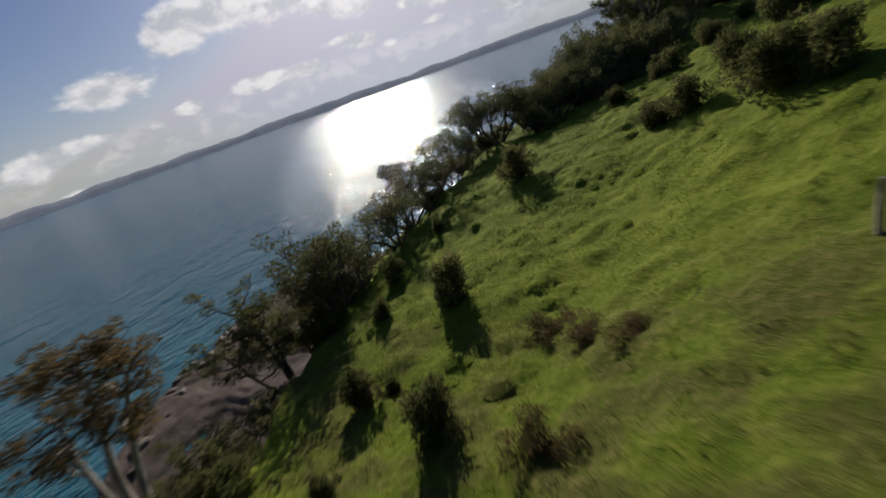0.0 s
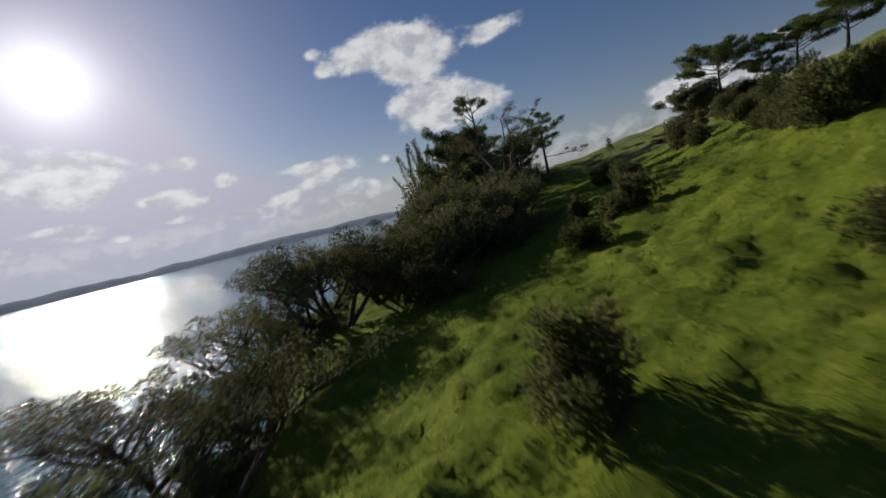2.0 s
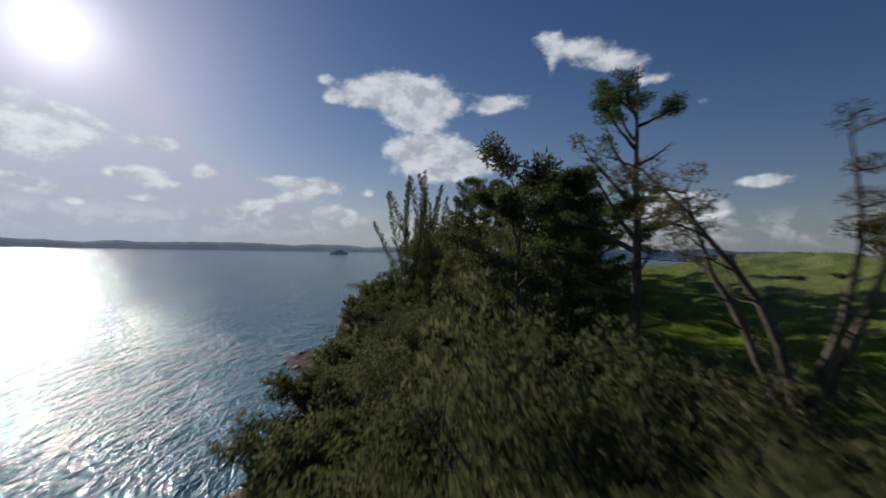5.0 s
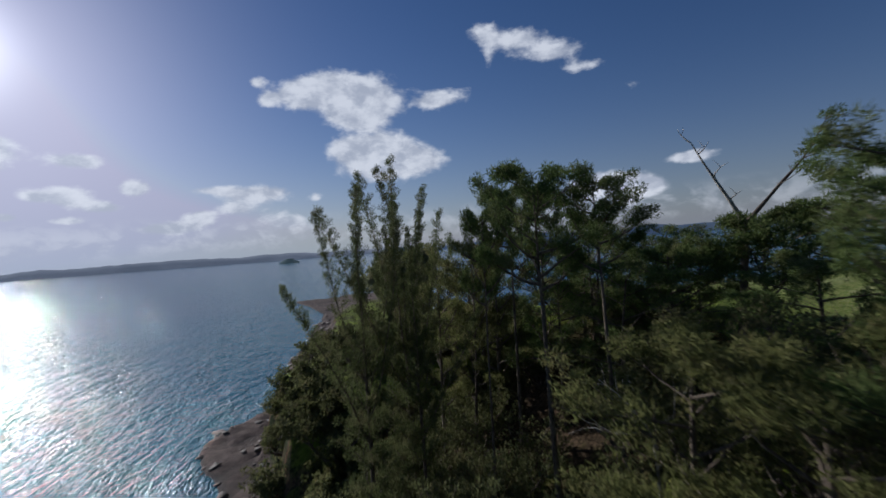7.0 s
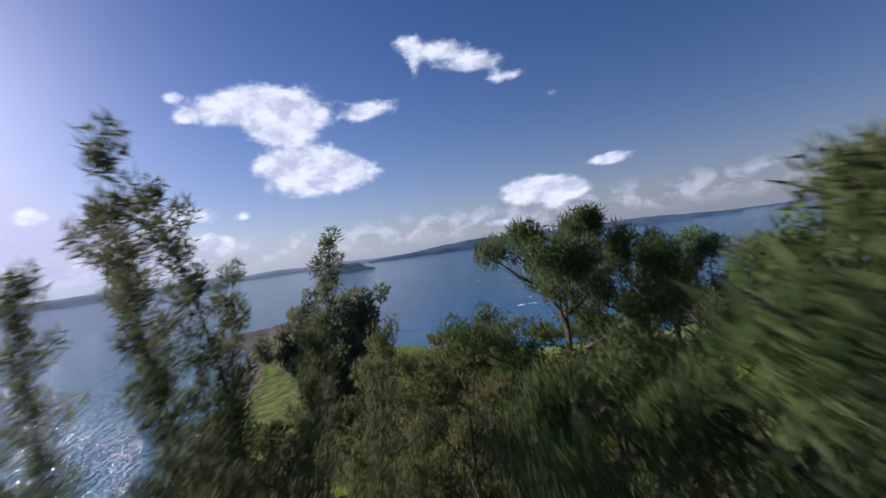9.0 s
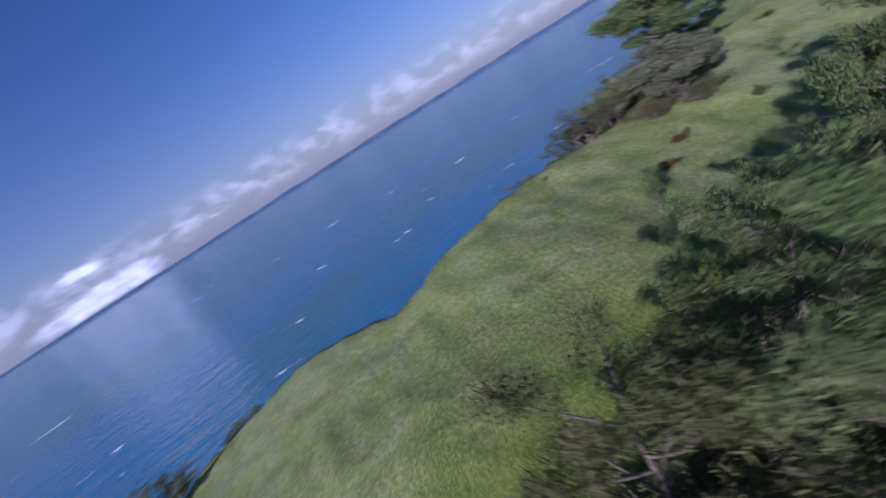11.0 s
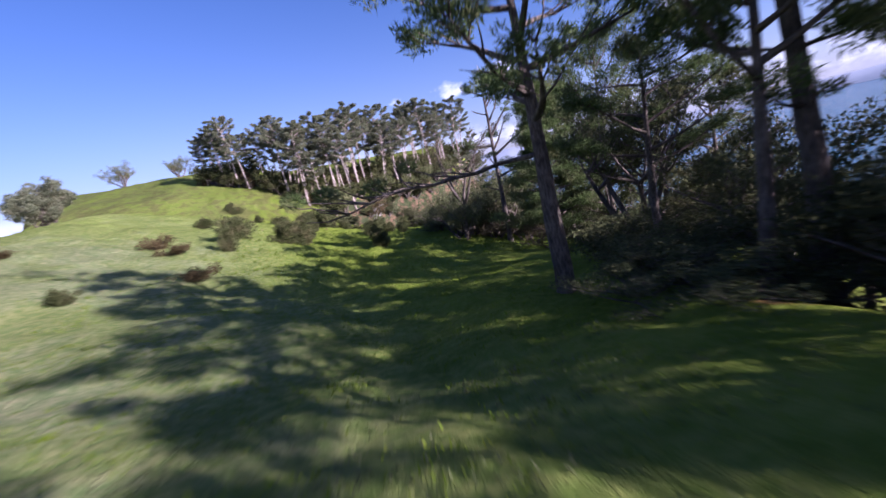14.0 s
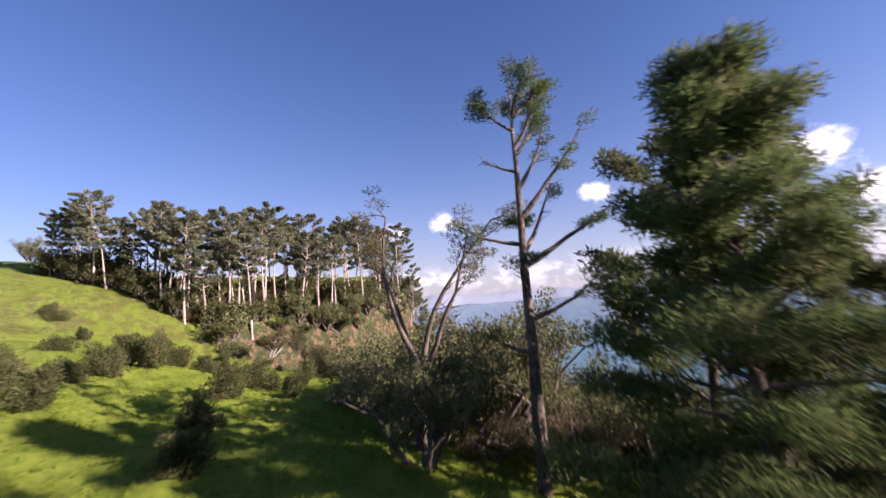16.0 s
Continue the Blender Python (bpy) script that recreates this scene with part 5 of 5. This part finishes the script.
for k in range(34):
    sy = -82 + 40 * ((k * 0.618034) % 1.0)
    edge = float(along(np.array([sy]), *EDGE_WEST)[0])
    key = "scrub" if k % 2 else "scrub_b"
    plant(key, KINDS[key], edge + 3.0 - 9.0 * rng.random(), sy, rng.uniform(1.1, 1.9), rng.uniform(0, 360), 0.2, 1.1, "tangled scrub over the bank below the grove", "bush", "undergrowth")
for k in range(46):
    sy = 112 + 52 * ((k * 0.618034) % 1.0)
    key = ("scrub", "scrub_b", "scrub_b")[k % 3]
    plant(key, KINDS[key], -24.0 + 34.0 * rng.random(), sy, rng.uniform(0.6, 1.25), rng.uniform(0, 360), 0.2, rng.uniform(0.6, 1.0), "low olive scrub scattered over the grassy point", "bush", "scrub of the point")
plants([("scrub", -10.8, 36.3, 0.9, 0, 0.9), ("scrub_b", -11.5, 32.5, 0.9, 300, 0.9), ("scrub", -13.0, 28.5, 0.8, 60, 0.9)],
       "dark shrub in the shade of the tree belt", "bush", "undergrowth")

# ---------------------------------------------------------------- bushes on the grass
plants([("bush", -6.9, -20.3, 1.05, 260, 1.15), ("bush", -10.0, -1.7, 1.2, 0, 1.15), ("bush", 0.6, 18.2, 1.15, 310, 1.05), ("bush_c", -1.1, 18.9, 1.0, 70, 0.9), ("bush_b", 4.0, 26.4, 1.2, 40, 1.1), ("bush_b", 9.4, 12.4, 1.35, 100, 1.25),
        ("bush", 11.4, 11.4, 1.2, 170, 1.15), ("bush_c", -14.3, -16.7, 1.0, 120, 0.9), ("bush_c", -15.5, -8.6, 0.8, 200, 0.9), ("bush_c", -10.9, -21.7, 0.75, 30, 0.9)],
       "dark rounded shrub on the green slope", "bush", "bushes on the slope")
plants([("bush_b", 1.1, 0.0, 1.0, 130, 1.0), ("bush", 3.5, -1.7, 1.05, 320, 1.1), ("bush_b", 8.3, -7.4, 1.3, 210, 1.2), ("bush", 10.0, -9.8, 1.15, 250, 1.15), ("bush_b", 6.5, 1.8, 1.1, 40, 1.1), ("bush_c", -7.4, -28.1, 0.95, 170, 0.95),
        ("bush", -2.2, -29.1, 0.88, 90, 0.9), ("brown_bush", 1.8, -29.8, 0.6, 30, 0.7), ("bush_c", -6.2, -27.0, 0.5, 60, 0.8), ("bush_c", -4.6, -32.5, 0.5, 220, 0.9)],
       "scruffy olive shrub in tussocky grass", "bush", "bushes on the slope")
plants([("brown_bush", -0.2, -23.2, 0.7, 80, 0.5), ("brown_bush", 1.6, -24.0, 0.62, 150, 0.42), ("brown_bush", 3.4, -25.0, 0.5, 10, 0.4)],
       "low brown tangle of dying shrub in the grass", "bush", "bushes on the slope")
plants([("bush_b", 16.2, 39.6, 1.35, 60, 1.2), ("bush", 18.4, 41.6, 1.0, 130, 1.1), ("bush_b", 14.6, 23.8, 0.9, 200, 1.0), ("bush_b", 12.6, 19.6, 1.25, 250, 1.15), ("bush_c", 7.6, 40.6, 1.2, 300, 0.95), ("bush", 8.3, 45.7, 0.9, 10, 0.95),
        ("bush_b", 14.8, 33.6, 1.1, 80, 1.0), ("bush_b", 17.3, 29.6, 1.0, 140, 1.0), ("bush_b", 23.4, 41.8, 1.3, 220, 1.1), ("bush", 23.2, 33.8, 1.1, 290, 1.0), ("bush", 24.0, 47.5, 0.75, 20, 1.5), ("brown_bush", 30.2, 47.3, 1.0, 110, 0.8)],
       "low grey-green shrub in the hollow", "bush", "bushes in the hollow")
plants([("brown_bush", 28.2, 50.4, 0.9, 30, 0.5), ("bush_c", 30.7, 70.0, 0.7, 10, 0.6), ("brown_bush", 38.6, 54.0, 0.6, 70, 0.5), ("bush_b", 28.0, 19.8, 0.9, 160, 0.9), ("bush_c", -1.4, 24.0, 1.1, 250, 0.95), ("bush_b", -4.6, 14.4, 0.9, 340, 0.9),
        ("bush_b", 17.0, 10.2, 0.9, 200, 0.9), ("brown_bush", 25.7, 62.8, 1.0, 10, 0.5), ("brown_bush", 33.5, 78.0, 0.9, 60, 0.35), ("brown_bush", 31.5, 82.0, 0.7, 120, 0.35)],
       "wiry grey-green shrub scattered over the pasture", "bush", "bushes in the hollow")
plants([("bush_b", 26.0, -46.0, 1.1, 70, 1.0), ("bush", 8.0, -40.6, 1.0, 160, 1.0), ("bush_b", -3.2, -36.6, 1.0, 250, 0.9), ("bush_c", 19.6, -32.0, 1.2, 30, 1.0), ("bush_b", 24.6, -43.6, 1.2, 200, 0.9), ("bush_b", -9.6, -33.5, 0.9, 100, 0.9), ("bush", 33.0, -24.0, 0.8, 10, 0.9)],
       "rounded shrub dotted over the hill pasture", "bush", "bushes on the hill")

# ---------------------------------------------------------------- grass tufts


def grass_stuff(name, box, per_metre, length, seed, label, dry=False):
    """Tussocks of short bent blades over a stretch of the slope."""
    r = np.random.default_rng(seed)
    x0, x1, y0, y1 = box
    n = int((x1 - x0) * (y1 - y0) * per_metre)
    x, y = r.uniform(x0, x1, n), r.uniform(y0, y1, n)
    keep = (vnoise(x / 2.1, y / 2.1, 41) + 0.6 * vnoise(x / 0.8, y / 0.8, 42) > -0.35 + 0.5 * r.random(n) - 0.3)
    keep &= x > along(y, *EDGE_WEST) + 1.5
    keep &= x < along(y, *EDGE_EAST) - 1.5
    x, y = x[keep], y[keep]
    z = height(x, y)
    m = 4
    x, y, z = np.repeat(x, m), np.repeat(y, m), np.repeat(z, m)
    a = r.uniform(0, 2 * np.pi, len(x))
    lean = r.uniform(0.25, 1.1, len(x))
    ln = length * r.uniform(0.5, 1.3, len(x))
    ox, oy = r.normal(0, 0.07, len(x)), r.normal(0, 0.07, len(x))
    base = np.stack([x + ox, y + oy, z - 0.04], 1)
    way = np.stack([np.cos(a) * lean, np.sin(a) * lean, np.ones(len(x))], 1)
    way /= np.linalg.norm(way, axis=1, keepdims=True)
    side = np.stack([-np.sin(a), np.cos(a), 0 * a], 1) * (ln * 0.16)[:, None]
    co = np.stack([base - side, base + side, base + way * ln[:, None]], 1).reshape(-1, 3)
    me = mesh_of(name, co, np.arange(len(co)).reshape(-1, 3))
    me.materials.append(DRY_BLADE if dry else BLADE)
    return tagged(new(name, me), label, "grass", kind="stuff")


DRY_BLADE = leaf_material("drying_grass_blades", (0.120, 0.150, 0.050), (0.220, 0.225, 0.100), (0.270, 0.250, 0.130), 0.4, 0.8)
BLADE_ROWS = [("grass", (-18, 18, -40, 22), 6, 0.15, 51, "lush green tussocky pasture grass", False), ("grass", (-16, 26, 22, 62), 4, 0.22, 52, "lush green pasture grass in the hollow", False),
              ("grass", (4, 34, 62, 98), 10, 0.14, 53, "short green pasture grass beside the pines", False), ("dry_grass", (10, 36, 88, 118), 10, 0.13, 54, "short sun-bleached pasture grass", True)]
for row in BLADE_ROWS:
    grass_stuff(*row)

# the long bare limb of the old pine, reaching over the grass
rng = random.Random(77)
reach, _ = bend(rng, (0, 0, 5.3), (-0.67, -0.745, 0.05), 9.0, 11, 0.24, 0.03)
limb_rows = [(reach, 0.095, 0.02)]
tips, tip_r = [], []
for q in (3, 4, 5, 6, 7, 8, 9):
    for s in (-1, 1):
        w = (reach[q] - reach[q - 1]).normalized()
        twig, _ = bend(rng, reach[q], (w.x - 0.8 * s * w.y, w.y + 0.8 * s * w.x, 0.35), rng.uniform(1.2, 2.8), 5, 0.25, 0.03)
        limb_rows.append((twig, 0.05, 0.01))
        if rng.random() < 0.45:
            tips.append(twig[-1]), tip_r.append(rng.uniform(0.35, 0.6))
long_limb = wood_part("long_limb", limb_rows, BARK, old_pine, "long crooked bare limb", sides=6)
for k, (tip, r) in enumerate(zip(tips, tip_r)):
    leafy_part("needle_tuft", 78 + k, [tip], [r], PINE, long_limb, 260, 0.20, 0.05, "sparse yellow-green needles", up=0.45, squash=0.6)

# ---------------------------------------------------------------- rocks of the shore


def shore_rocks(name, seed, count, y0, y1, label):
    """Angular slabs and boulders lying on the rock shelf and along the waterline."""
    r = np.random.default_rng(seed)
    y = r.uniform(y0, y1, count)
    out = along(y, *EDGE_WEST) - 7.0 - np.maximum(along(y, *SHORE_OUT), 1.0) * np.where(r.random(count) < 0.55, r.uniform(0.8, 1.1, count), r.uniform(-0.25, 0.35, count))
    x = out + r.normal(0, 1.2, count)
    z = height(x, y)
    keep = (z > -0.9) & (z < 4.0)
    x, y, z = x[keep], y[keep], z[keep]
    box = np.array([(-1, -1, -1), (1, -1, -1), (1, 1, -1), (-1, 1, -1), (-1, -1, 1), (1, -1, 1), (1, 1, 1), (-1, 1, 1)], float)
    quads = np.array([(0, 3, 2, 1), (4, 5, 6, 7), (0, 1, 5, 4), (1, 2, 6, 5), (2, 3, 7, 6), (3, 0, 4, 7)])
    n = len(x)
    size = 0.25 + 1.2 * r.random(n) ** 3
    dims = np.stack([size * r.uniform(0.6, 1.3, n), size * r.uniform(0.8, 2.0, n), size * r.uniform(0.12, 0.32, n)], 1)
    co = box[None] * dims[:, None] * r.uniform(0.6, 1.1, (n, 8, 3))
    co[:, 4:, :2] *= 0.72
    a = r.normal(0.5, 0.35, n)
    ca, sa = np.cos(a)[:, None], np.sin(a)[:, None]
    px_, py_ = co[:, :, 0] * ca - co[:, :, 1] * sa, co[:, :, 0] * sa + co[:, :, 1] * ca
    tilt = r.normal(0, 0.18, n)[:, None]
    co = np.stack([px_ + x[:, None], py_ + y[:, None], co[:, :, 2] + tilt * px_ + z[:, None] + 0.05], 2).reshape(-1, 3)
    faces = (quads[None] + 8 * np.arange(n)[:, None, None]).reshape(-1, 4)
    me = mesh_of(name, co, faces)
    me.materials.append(ROCK)
    return tagged(new(name, me), label, "rocks", kind="stuff")


def rock_material():
    m, n, out = material("wet_brown_rock")
    pos = place(n)
    isle = n.node("ShaderNodeNewGeometry").outputs["Random Per Island"]
    mid, fine = n.noise(pos, 0.9, 4.0), n.noise(pos, 5.0, 4.0, 0.65)
    col = n.mix(isle, (0.055, 0.046, 0.042), (0.165, 0.135, 0.110))
    col = n.mix(n.ramp(mid, 0.45, 0.7), col, (0.075, 0.068, 0.050))
    n.put(out.inputs[0], principled(n, col, 0.75, bump(n, fine, 0.8, 0.06), 0.2))
    return m


ROCK = rock_material()
shore_rocks("shore_rocks", 91, 520, 60, 320, "jagged brown slabs and boulders along the rock shelf")
shore_rocks("shore_rocks", 92, 320, -60, 60, "dark boulders along the foot of the cliff")

# ---------------------------------------------------------------- old fence posts on the hill


def make_post(seed, tall):
    rng = random.Random(seed)
    root = new("fence_post")
    line = [(0, 0, -0.4), (0.01, 0, tall * 0.5), (0.03, 0.01, tall)]
    co, faces = [], []
    tube(co, faces, line, [0.085, 0.08, 0.075], 8)
    top = len(co)
    co.append(Vector((0.03, 0.01, tall + 0.035)))
    faces += [(top - 8 + k, top - 8 + (k + 1) % 8, top) for k in range(8)]
    me = bpy.data.meshes.new("post")
    me.from_pydata(co, [], faces)
    part("post", me, DEAD_WOOD, root)
    for z in (0.45, 0.8, 1.1):
        co, faces = [], []
        tube(co, faces, [(-0.095, 0.0, z), (-0.115, 0.0, z + 0.02)], [0.012, 0.010], 5)
        me = bpy.data.meshes.new("staple")
        me.from_pydata(co, [], faces)
        part("staple", me, BARK, root, "rusty wire staple")
    return root


for x, y, turn in ((9.1, -24.0, 0), (8.3, -30.6, 40)):
    plant("post", lambda: make_post(5, 1.35), x, y, 1.0, turn, 0.0, 1.0, "weathered grey wooden fence post in the pasture", "fence post", "fence posts")

# ---------------------------------------------------------------- fallen wood under the belt


def make_fallen_branch(seed):
    rng = random.Random(seed)
    root = new("fallen_branch")
    line, d = bend(rng, (0, 0, 0.06), (1, 0.15, 0.06), 2.2, 6, 0.14, 0.0)
    line = [Vector((p.x, p.y, 0.07 + abs(p.z - 0.06) * 0.5)) for p in line]
    wood_part("stick", [(line, 0.065, 0.02)], DEAD_WOOD, root, sides=6)
    for q, s in ((2, 1), (3, -1), (4, 1)):
        twig, _ = bend(rng, line[q], (0.7, 0.7 * s, 0.45), rng.uniform(0.5, 1.0), 4, 0.22, 0.02)
        wood_part("side_twig", [(twig, 0.03, 0.008)], DEAD_WOOD, root, sides=5)
    return root


for k, (x, y, turn, size) in enumerate(((10.9, 97.0, 20, 1.0), (11.5, 100.6, 130, 0.8), (10.5, 103.6, 250, 1.0), (11.3, 94.4, 310, 1.1),
                                        (10.2, 106.4, 30, 1.0))):
    plant("fallen", lambda: make_fallen_branch(61), x, y, size, turn, 0.0, 1.0, "bleached fallen branch on the soil bank under the pines", "branch", "fallen branches")
